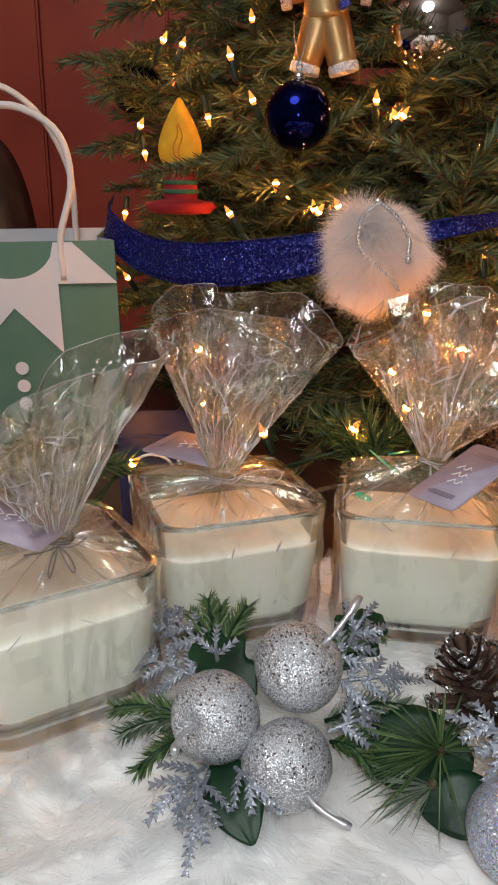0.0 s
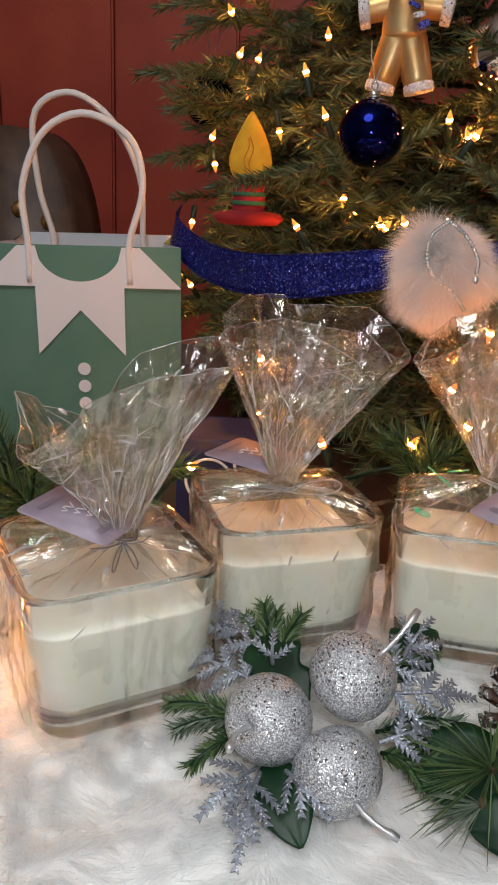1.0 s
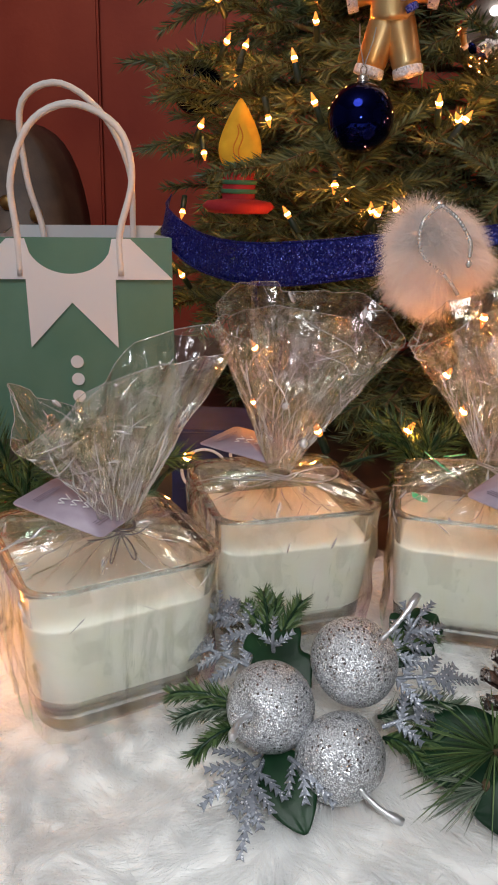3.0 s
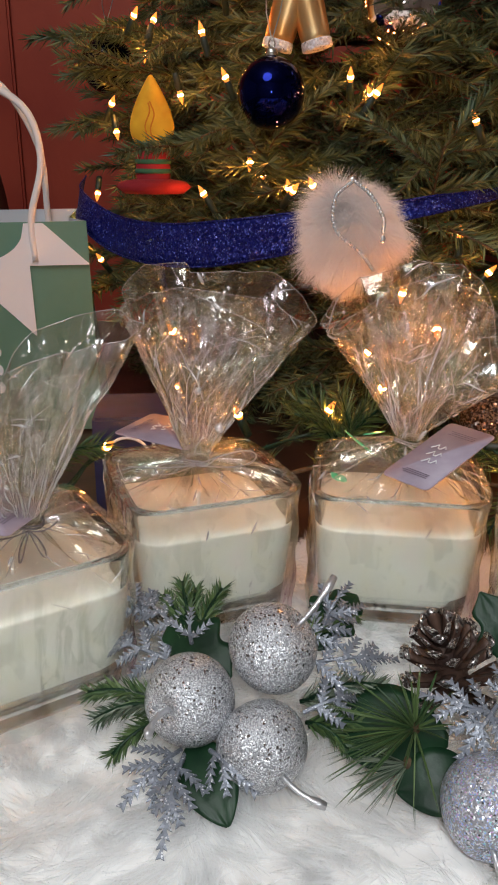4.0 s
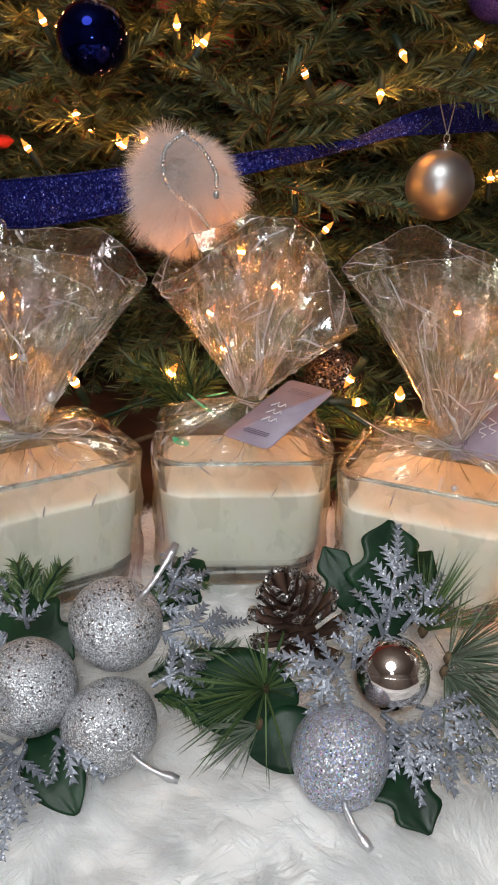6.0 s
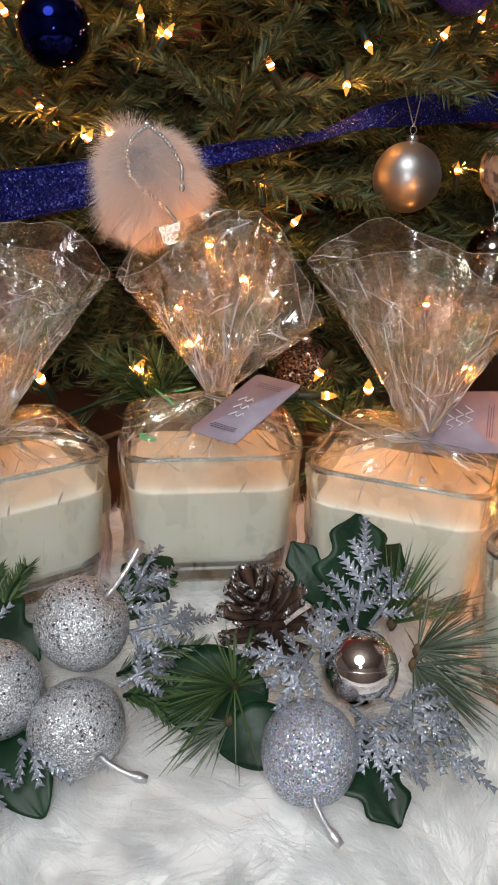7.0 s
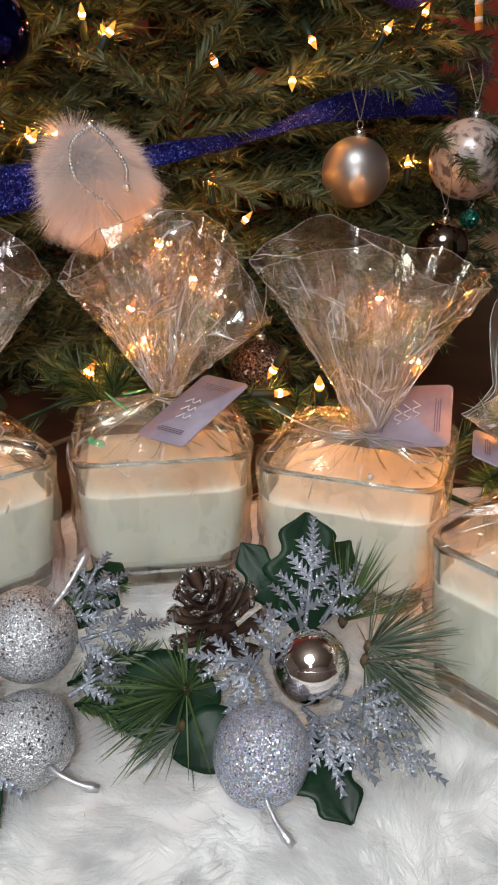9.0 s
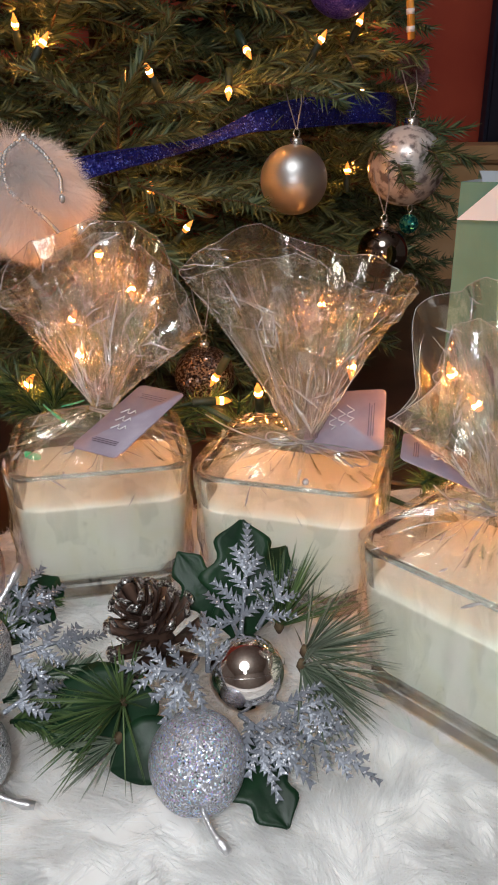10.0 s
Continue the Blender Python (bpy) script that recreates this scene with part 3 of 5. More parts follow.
def tag_card(a, along, across, name_bars=3):
    """A card with round corners. a: corner, along, across: its two edges."""
    a, e, f = Vector(a), Vector(along), Vector(across)
    n = e.cross(f).normalized()
    if n.z < 0:
        n = -n
    el, fl = e.length, f.length
    rad = 0.003
    outline = []
    for cx, cy, k in ((el - rad, fl - rad, 0), (rad, fl - rad, 1), (rad, rad, 2), (el - rad, rad, 3)):
        for t in np.linspace(0, math.pi / 2, 5):
            t += k * math.pi / 2
            outline.append((cx + rad * math.cos(t), cy + rad * math.sin(t)))
    eu, fu = e.normalized(), f.normalized()

    def spot(x, y, h):
        curl = 0.0012 * math.sin(math.pi * x / el)
        return tuple(a + eu * x + fu * y + n * (h + curl))

    card = Build().grid([[spot(x, y, h) for x, y in outline] for h in (0.0, 0.0005)], True, 0, True)
    bars, pale = [], []
    for i in range(name_bars):
        x0, y0 = el * (0.34 + 0.11 * i), fl * (0.34 + 0.06 * i)
        pts = [spot(x0 + 0.002 * math.sin(j * 1.9), y0 + j * fl * 0.045, 0.0009) for j in range(7)]
        pale.append(Build().tube(pts, 0.0003, 5))
    for i in range(6):
        x0 = el * (0.12 + 0.022 * i) if i < 3 else el * (0.70 + 0.03 * i)
        bars.append(Build().put([spot(x0, fl * 0.22, 0.0008), spot(x0 + 0.0005, fl * 0.22, 0.0008), spot(x0 + 0.0005, fl * (0.72 + 0.04 * (i % 2)), 0.0008), spot(x0, fl * (0.72 + 0.04 * (i % 2)), 0.0008)], [(0, 1, 2, 3)]))
    return card, bars, pale


def cord(neck, face, loops, tails):
    """A cord round the neck with a bow in front. face: direction in which the bow sits."""
    b = Build()
    nx, ny, nz = neck
    for k in range(2):
        pts = [(nx + 0.0068 * math.cos(t), ny + 0.0068 * math.sin(t), nz + 0.0012 * k + 0.0008 * math.sin(2 * t)) for t in np.linspace(0, 2 * math.pi, 25)]
        b.tube(pts, 0.00045, 6)
    f = Vector((math.cos(face), math.sin(face), 0))
    side = Vector((-f.y, f.x, 0))
    knot = Vector(neck) + f * 0.0078
    for lx, lz, wide in loops:
        pts = [knot + side * (lx * math.sin(t / 2) ** 1.0) + Vector((0, 0, lz * math.sin(t / 2) + wide * math.sin(t))) + f * 0.004 * math.sin(t / 2) for t in np.linspace(0, 2 * math.pi, 25)]
        b.tube(pts, 0.00036, 6)
    for lx, lz in tails:
        pts = [knot + side * lx * s + Vector((0, 0, lz * s * s)) + f * 0.003 * math.sin(3 * s) for s in np.linspace(0, 1, 9)]
        b.tube(pts, 0.00036, 6)
    return b


CANDLES = [
    # place, turn, neck offset, fan outline, lean, tag corner, tag edges, cord, label
    ((-0.1368, 0.438), 40, (0.010, -0.002, 0.080), ((-0.052, 0.056), (-0.030, 0.046), (0.0, 0.076), (0.03, 0.082), (0.048, 0.086)), 4,
     (-0.165, 0.412, 0.096), (0.038, 0.004, -0.013), (0.008, 0.028, 0.002), GREY_CORD, ((0.006, -0.010, 0.003), (-0.005, -0.011, -0.003)), ((0.012, 0.003), (-0.014, -0.002)),
     "cream candle in square glass jar, clear wrap, grey cord bow"),
    ((-0.0695, 0.520), 28, (0.000, -0.004, 0.081), ((-0.037, 0.072), (-0.028, 0.094), (-0.012, 0.098), (0.036, 0.088), (0.058, 0.074)), 3,
     (-0.116, 0.526, 0.089), (0.042, -0.012, -0.003), (0.014, 0.030, 0.002), SILVER_CORD, ((0.030, 0.006, 0.004), (-0.020, -0.001, 0.003)), ((-0.034, 0.0), (0.010, 0.004)),
     "cream candle in square glass jar, clear wrap, silver cord bow"),
    ((0.034, 0.538), 0, (0.004, -0.002, 0.090), ((-0.045, 0.064), (-0.020, 0.080), (0.0, 0.092), (0.022, 0.090), (0.042, 0.066), (0.052, 0.034)), 3,
     (0.0420, 0.472, 0.0895), (0.0345, 0.0370, 0.0140), (-0.0195, 0.015, 0.0010), SILVER_CORD, ((0.012, -0.002, 0.002),), ((0.01, -0.004),),
     "cream candle in square glass jar, clear wrap, lavender tag"),
    ((0.1305, 0.503), -27, (-0.001, -0.010, 0.084), ((-0.054, 0.082), (-0.030, 0.088), (-0.014, 0.092), (0.040, 0.078), (0.056, 0.066)), 3,
     (0.127, 0.484, 0.079), (0.036, -0.010, 0.003), (0.010, 0.026, 0.020), SILVER_CORD, ((0.032, -0.006, 0.004), (-0.016, 0.004, 0.003)), ((0.030, -0.006), (-0.045, 0.012)),
     "cream candle in square glass jar, wide clear wrap, silver bow"),
    ((0.186, 0.402), -57, (0.002, 0.010, 0.082), ((-0.042, 0.040), (-0.034, 0.078), (0.0, 0.080), (0.034, 0.082), (0.05, 0.07)), 3,
     (0.150, 0.425, 0.100), (0.036, -0.010, -0.016), (0.012, 0.026, 0.0), SILVER_CORD, ((0.020, -0.004, 0.003), (-0.018, 0.003, 0.003)), ((-0.025, 0.008), (0.02, -0.004)),
     "cream candle in a square glass jar lit orange, in clear film"),
]
for i, ((x, y), turn, off, outline, lean, ta, te, tf, cord_m, loops, tails, label) in enumerate(CANDLES):
    c = thing("wrapped_candle", label, "candle", (x, y, 0), turn, "row of wrapped candles")
    inv = c.matrix_world.inverted()
    for nm, me in (("glass_jar", JAR), ("wax", WAXM), ("wick", WICKM)):
        ob = new(nm, me)
        ob.parent = c
        if nm == "glass_jar":
            ob.visible_shadow = False
            ob["label"] = "clear square glass"
    local = inv.to_3x3() @ Vector((off[0], off[1], 0))
    neck = (local.x, local.y, off[2])
    sheet_b, crease_b = wrap(11 + i, turn, neck, outline, lean)
    wrapped = part("film_wrap", sheet_b, FILM, c, "clear crinkled film gathered in a fan", smooth=False)
    tagged(part("crease_flash", crease_b, CREASE_FLASH, wrapped), kind="stuff")
    face = math.atan2(0.15 - y, 0.0 - x) - math.radians(turn)
    part("cord", cord(neck, face, loops, tails), cord_m, c)
    card, bars, pale = tag_card(ta, te, tf)
    tag = part("gift_tag", card, CARD, c, "lavender card with rounded corners")
    tag.matrix_parent_inverse = inv
    for nm, bb, mm in [("print_bar", q, INK) for q in bars] + [("script_bar", q, PALE) for q in pale]:
        part(nm, bb, mm, tag)
    if i == 2:
        # Narrow green strips laid over the film as painted glints.
        fold = Build()
        for a, e, w in (((0.006, 0.571, 0.0815), (0.022, 0.529, 0.0830), 0.0011), ((0.016, 0.560, 0.0835), (0.028, 0.566, 0.0840), 0.0014), ((0.000, 0.517, 0.0775), (0.007, 0.507, 0.0770), 0.0034), ((0.058, 0.560, 0.0825), (0.070, 0.545, 0.0800), 0.0010)):
            a, e = inv @ Vector(a), inv @ Vector(e)
            side = (e - a).cross(Vector((0, 0, 1))).normalized() * w
            fold.grid([[tuple(p - side * k), tuple(p + Vector((0, 0, 0.0006))), tuple(p + side * k)] for p, k in ((a, 0.3), (a * 0.6 + e * 0.4, 1.0), (a * 0.3 + e * 0.7, 0.9), (e, 0.2))])
        tagged(part("painted_glint", fold, GREEN_GLINT, wrapped, "green strips painted as iridescent glints on the film"), kind="stuff")


# ---- paper gift bags ----
def gift_bag(at, turn, label, h=0.212, size=1.0, lean=0.0):
    """A paper carrier bag with a white printed collar, three buttons and two rope handles."""
    w, d = 0.0550, 0.060
    bag = thing("gift_bag", label, "gift bag", at, turn, "green gift bags")
    bag.matrix_world = pose(*at, 0, lean, turn) @ Matrix.Scale(size, 4)
    outer, t = Build(), 0.0006
    rows = []
    for s in np.linspace(0, 1, 9):
        z = h * s
        pinch = 0.012 * s
        fx, bx = w, w - 0.010 * s
        rows.append([(-fx, 0, z), (0, -0.0015 * math.sin(s * 3.1), z), (fx, 0, z), (fx - pinch, d * 0.5, z), (bx, d, z + 0.003 * s), (0, d + 0.001, z + 0.003 * s), (-bx, d, z + 0.003 * s), (-fx + pinch, d * 0.5, z)])
    outer.grid(rows, True)
    outer.put(rows[0], [tuple(range(8))[::-1]])
    part("body", outer, PAPER, bag, "green paper body", smooth=False)
    inner = Build()
    rows_in = [[(x * (1 - t / w), y * (1 - 2 * t / d) + t, z) for x, y, z in row] for row in rows[1:]]
    inner.grid(rows_in, True)
    part("lining", inner, INNER, bag, "pale inside", smooth=False)
    # collar: wings, a round neckline and two points
    col = Build()
    y = -0.0022
    cols = []
    for u in (-w, -0.033, -0.0243, -0.0242, *np.linspace(-0.0232, 0.0232, 25), 0.0242, 0.0243, 0.033, w):
        q = abs(u)
        high = h - 0.0005 - (0.0185 * math.sqrt(max(0, 1 - (q / 0.0232) ** 2)) if q <= 0.0232 else max(0, q - 0.033) * 0.95)
        low = h - 0.0220 if q > 0.02425 else h - 0.0345 - 0.0250 * q / 0.0242
        cols.append([(u, y, high), (u, y, low)])
    col.grid(cols)
    part("collar_print", col, WHITE_PAPER, bag, "white printed collar", smooth=False)
    for k in range(3):
        part("button_print", Build().lathe([(0.0036, 0), (0.0036, 0.0003)], 20, pose(0.0006, -0.0021, h - 0.0675 - 0.0100 * k, 90)), WHITE_PAPER, bag, smooth=False)
    for yy, top, lean_to, sway in ((-0.0015, 0.066, 0.004, 0.006), (d - 0.004, 0.080, -0.012, -0.010)):
        pts = curve([(-0.027, yy, h - 0.02), (-0.027, yy, h + 0.002), (-0.030 + sway * 0.3, yy + lean_to * 0.3, h + 0.030), (-0.022 + sway, yy + lean_to * 0.7, h + top * 0.86),
                     (0.0 + sway, yy + lean_to, h + top), (0.023 + sway, yy + lean_to * 0.8, h + top * 0.82), (0.032 + sway * 0.5, yy + lean_to * 0.4, h + top * 0.45),
                     (0.0275, yy, h + 0.002), (0.0275, yy, h - 0.02)], 40)
        part("rope_handle", Build().tube(pts, 0.0019, 8), ROPE, bag, "white twisted paper rope")
    return bag


gift_bag((-0.3030, 0.790, -0.013), 13, "green paper gift bag with white collar print and rope handles", 0.1144, 1.634, -1.2)
gift_bag((0.3085, 0.594, -0.014), -27, "green paper gift bag with white collar beside the tree", 0.202)


# ---- the tree ----
TREE = (0.07, 1.08)


def tree_radius(z):
    return 0.382 - 0.26 * z


def needles_along(b, pts, per, size, width, spread, r, slot=0):
    """Needles all round a twig's line, pointing forwards and out."""
    pts = np.asarray(pts, float)
    seg = np.linalg.norm(np.diff(pts, axis=0), axis=1)
    s = np.concatenate([[0], np.cumsum(seg)])
    n = max(int(s[-1] * per), 6)
    u = r.uniform(0, s[-1], n)
    base = np.stack([np.interp(u, s, pts[:, k]) for k in range(3)], -1)
    i = np.clip(np.searchsorted(s, u) - 1, 0, len(seg) - 1)
    d = unit(np.diff(pts, axis=0)[i])
    up = np.cross(d, np.cross((0, -0.4, 0.9), d))
    flat = np.cross(d, up) * r.choice([-1.0, 1.0], n)[:, None]
    out = unit(unit(flat) * 0.75 + 0.55 * unit(np.cross(d, r.normal(size=(n, 3)))))
    way = d * 1.0 + out * r.uniform(spread * 0.6, spread * 1.3, n)[:, None]
    blades(b, base, way, size * r.uniform(0.7, 1.15, n) * (1 - 0.25 * u / s[-1]), width, slot, None, r)


def branch(b, root, tip, r, droop, twigs=7, dense=2100, size=0.021, first=3, thick=0.0032):
    root, tip = np.array(root), np.array(tip)
    line = np.array([root + (tip - root) * s + np.array([0, 0, droop * math.sin(s * math.pi) ]) for s in np.linspace(0, 1, 9)])
    b.tube([tuple(p) for p in line], list(np.linspace(thick, 0.0009, 9)), 5, 1)
    needles_along(b, line[first:], dense, size, 0.0014, 0.95, r)
    length = np.linalg.norm(tip - root)
    d = unit(tip - root)
    side = unit(np.cross(d, (0, 0, 1)))
    for k in range(twigs):
        s = 0.35 + 0.6 * k / max(twigs - 1, 1)
        p = root + d * length * s + np.array([0, 0, droop * math.sin(s * math.pi)])
        sgn = 1 if k % 2 else -1
        way = unit(d * r.uniform(0.7, 1.0) + side * sgn * r.uniform(0.5, 0.95) + np.array([0, 0, r.uniform(-0.35, 0.45)]))
        ln = r.uniform(0.06, 0.105) * (1.15 - 0.5 * s)
        tw = np.array([p + way * ln * q + np.array([0, 0, -0.006 * q * q]) for q in np.linspace(0, 1, 5)])
        b.tube([tuple(q) for q in tw], list(np.linspace(0.0014, 0.0007, 5)), 4, 1)
        needles_along(b, tw, dense, size, 0.0014, 0.95, r)


r = np.random.default_rng(21)
tree = thing("christmas_tree", "artificial green christmas tree with lights and ornaments", "tree", (TREE[0], TREE[1], 0))
tree_inv = tree.matrix_world.inverted()
part("trunk", Build().tube([(0, 0, -0.014), (0, 0, 0.4), (0.005, 0, 1.1)], [0.022, 0.017, 0.005], 10), TWIG, tree)
front, rear = Build(), Build()
count = 0
for z in np.arange(-0.02, 0.60, 0.034):
    k = 21 if z < 0.35 else 17
    for j in range(k):
        a = 2 * math.pi * (j + r.uniform(-0.3, 0.3)) / k + z * 37
        R = tree_radius(z) * r.uniform(0.80, 1.03)
        if z < 0.06:
            R *= 0.80
        face = math.sin(a) < 0.25
        if not face and j % 2:
            continue
        tip = (TREE[0] + R * math.cos(a), TREE[1] + R * math.sin(a), z + r.uniform(-0.02, 0.03))
        root = (TREE[0] + 0.25 * R * math.cos(a), TREE[1] + 0.25 * R * math.sin(a), max(z - 0.02, 0.02) + 0.05)
        branch(front if face else rear, root, tip, r, r.uniform(-0.02, 0.015), 7 if face else 4, 1750 if face else 700)
for k in range(260):
    a, z = r.uniform(0, 2 * math.pi), r.uniform(0.0, 0.6)
    R = tree_radius(z)
    q = np.array([TREE[0] + R * 0.35 * math.cos(a), TREE[1] + R * 0.35 * math.sin(a), z])
    e = np.array([TREE[0] + R * 0.72 * math.cos(a), TREE[1] + R * 0.72 * math.sin(a), z + r.uniform(-0.04, 0.05)])
    branch(rear, q, e, r, 0.0, 5, 650)
for q, e in (((-0.10, 1.0, 0.33), (-0.252, 0.93, 0.335)), ((-0.10, 1.0, 0.28), (-0.255, 0.94, 0.262)), ((-0.10, 0.98, 0.30), (-0.236, 0.905, 0.303)), ((-0.1, 1.0, 0.36), (-0.235, 0.92, 0.392)),
             ((0.2, 1.0, 0.25), (0.325, 0.90, 0.245)), ((0.2, 1.0, 0.15), (0.34, 0.90, 0.155)), ((0.2, 0.95, 0.21), (0.312, 0.775, 0.203)), ((0.2, 0.98, 0.30), (0.315, 0.90, 0.31))):
    branch(front, q, e, r, 0.0, 8, 2000)
for q, e in (((0.080, 0.775, 0.176), (0.158, 0.738, 0.164)), ((0.060, 0.765, 0.185), (0.064, 0.728, 0.236)), ((0.095, 0.80, 0.236), (0.205, 0.752, 0.254)), ((-0.055, 0.82, 0.262), (-0.140, 0.790, 0.234)),
             ((-0.080, 0.82, 0.200), (-0.058, 0.782, 0.240)), ((-0.010, 0.82, 0.250), (0.040, 0.775, 0.300)), ((0.11, 0.80, 0.29), (0.03, 0.765, 0.325)), ((0.12, 0.82, 0.30), (0.20, 0.77, 0.318))):
    branch(front, q, e, r, 0.0, 3, 2600, 0.019, 0, 0.0016)
for nm, b in (("crown", front), ("rear_crown", rear)):
    ob = part(nm, b, [TREE_N, TWIG], tree, "dense dark green needles")
    ob.matrix_parent_inverse = tree_inv
    tagged(ob, kind="stuff")


# ---- string lights ----
socket_b = Build().lathe([(0.0024, -0.014), (0.0028, -0.0135), (0.0029, -0.004), (0.0025, 0.0), (0.0021, 0.0005)], 10)
SOCKET_M = socket_b.mesh("socket", SOCKET)
bulb_b = Build().lathe([(0.0019, 0.0), (0.0023, 0.0018), (0.0024, 0.0030), (0.0023, 0.0050), (0.0018, 0.0074), (0.0010, 0.0096), (0.0003, 0.0115)], 10)
bulb_b.m = [0 if 0.003 < sum(np.concatenate(bulb_b.v)[i][2] for i in f) / len(f) < 0.005 else 1 for f in bulb_b.f]
BULB_M = bulb_b.mesh("bulb", [BULB, BULB_TIP])


def light_string(label, spots, r, wire=True, sag=0.012, ways=None):
    s = thing("light_string", label, "string lights")
    ends = []
    for i, p in enumerate(spots):
        way = Vector(ways[i]) if ways else Vector((r.normal(0, 0.35), r.normal(-0.25, 0.35), r.uniform(0.5, 1.0) * (1 if r.random() < 0.7 else -1)))
        m = Matrix.Translation(Vector(p)) @ way.to_track_quat("Z", "Y").to_matrix().to_4x4()
        so = new("socket", SOCKET_M)
        so.parent, so.matrix_local = s, m
        bu = new("bulb", BULB_M)
        bu.parent = so
        bu["label"] = "lit warm clear bulb"
        ends.append(m @ Vector((0, 0, -0.013)))
    if wire:
        for a, b in zip(ends, ends[1:]):
            w = Build()
            mid = (a + b) / 2 + Vector((r.normal(0, 0.008), 0.02, -sag))
            pts = curve([a, mid, b], 12)
            w.tube([tuple(p) for p in pts], 0.0011, 5)
            w.tube([tuple(np.array(p) + (0.0018, 0.0006, 0.0014 * math.sin(9 * k))) for k, p in enumerate(pts)], 0.0011, 5)
            part("wire", w, WIRE, s, "twisted green wire")
    return s


r = np.random.default_rng(5)
light_string("warm white string lights on the upper tree branches",
             [(-0.197, 0.88, 0.372), (-0.191, 0.88, 0.338), (-0.174, 0.88, 0.334), (-0.179, 0.88, 0.315), (-0.108, 0.86, 0.35), (-0.115, 0.80, 0.313),
              (-0.147, 0.86, 0.281), (-0.098, 0.81, 0.283), (-0.002, 0.80, 0.282), (0.015, 0.80, 0.272), (0.015, 0.76, 0.268), (0.088, 0.75, 0.25),
              (0.144, 0.765, 0.245), (0.155, 0.76, 0.27), (0.215, 0.782, 0.274), (0.264, 0.84, 0.292)], r, False)
light_string("warm white string lights along the blue ribbon on the tree",
             [(-0.214, 0.88, 0.269), (-0.21, 0.88, 0.251), (-0.23, 0.88, 0.198), (-0.229, 0.88, 0.133), (-0.244, 0.88, 0.150), (-0.112, 0.79, 0.197),
              (-0.078, 0.80, 0.227), (-0.068, 0.81, 0.212), (-0.046, 0.80, 0.201), (-0.026, 0.79, 0.205), (0.083, 0.745, 0.173), (0.107, 0.76, 0.145),
              (0.269, 0.84, 0.247), (0.261, 0.84, 0.178), (-0.042, 0.76, 0.202)], r, False)
light_string("warm white string lights low on the tree behind the candles",
             [(-0.111, 0.66, 0.114), (-0.056, 0.585, 0.081), (0.019, 0.70, 0.094), (0.0258, 0.598, 0.097), (0.043, 0.71, 0.142), (0.060, 0.64, 0.130),
              (0.111, 0.63, 0.074), (0.1225, 0.56, 0.0815), (0.170, 0.545, 0.104), (0.205, 0.72, 0.09), (0.2075, 0.50, 0.105), (0.2245, 0.50, 0.087), (-0.127, 0.73, 0.06)], r, False)
light_string("green-wired string lights lying on the table round the candles",
             [(-0.213, 0.396, 0.022), (-0.215, 0.420, 0.016), (-0.196, 0.452, 0.040), (-0.146, 0.600, 0.051), (-0.006, 0.602, 0.080), (0.104, 0.600, 0.066), (0.205, 0.478, 0.034), (0.232, 0.452, 0.030), (0.226, 0.470, 0.086), (0.248, 0.420, 0.060)], r,
             True, 0.02, [(0.6, -0.4, 0.4), (0.5, -0.5, 0.5), (0.4, -0.6, 0.4), (0.6, -0.3, 0.5), (0.5, 0.1, 0.8), (1, 0, -0.02), (-0.6, -0.4, 0.3), (-0.5, -0.5, 0.6), (-0.4, -0.6, 0.5), (-0.5, -0.4, 0.7)])


# ---- ribbon ----
def ribbon():
    mid = curve([(-0.250, 0.90, 0.200), (-0.236, 0.845, 0.186), (-0.190, 0.80, 0.166), (-0.125, 0.755, 0.163), (-0.039, 0.715, 0.177), (0.045, 0.705, 0.196),
                 (0.085, 0.73, 0.202), (0.123, 0.75, 0.209), (0.165, 0.765, 0.222), (0.21, 0.785, 0.228), (0.279, 0.82, 0.232), (0.31, 0.86, 0.228)], 90)
    half = np.interp(np.linspace(0, 1, 90), [0, 0.1, 0.3, 0.40, 0.44, 0.52, 0.62, 0.68, 0.76, 0.86, 1], [0.013, 0.015, 0.0165, 0.0125, 0.0065, 0.0052, 0.0038, 0.0055, 0.0095, 0.011, 0.010])
    tilt = np.interp(np.linspace(0, 1, 90), [0, 0.15, 0.4, 0.55, 0.66, 0.8, 1], [0.7, 0.35, 0.1, 0.5, 0.9, 0.3, 0.1])
    b = Build()
    rows = []
    for k, p in enumerate(mid):
        u = np.array([0, math.sin(tilt[k]), math.cos(tilt[k])])
        wav = 0.002 * math.sin(k * 0.5)
        front = [p + u * half[k] * q + np.array([0, -0.0006 + wav * (1 - q * q), 0]) for q in np.linspace(-1, 1, 7)]
        rear = [p + u * half[k] * q + np.array([0, 0.0006 + wav * (1 - q * q), 0]) for q in np.linspace(1, -1, 7)]
        rows.append(front + rear)
    b.grid(rows, True, 0, True)
    rib = thing("ribbon", "royal blue glitter ribbon draped across the tree", "ribbon")
    part("band", b, BLUE_GLIT, rib)
    for q in (-1, 1):
        part("wired_edge", Build().tube([tuple(p + np.array([0, math.sin(tilt[k]), math.cos(tilt[k])]) * half[k] * q + np.array([0, -0.0005 + 0, 0])) for k, p in enumerate(mid)], 0.0009, 6), BLUE_GLIT, rib)


ribbon()


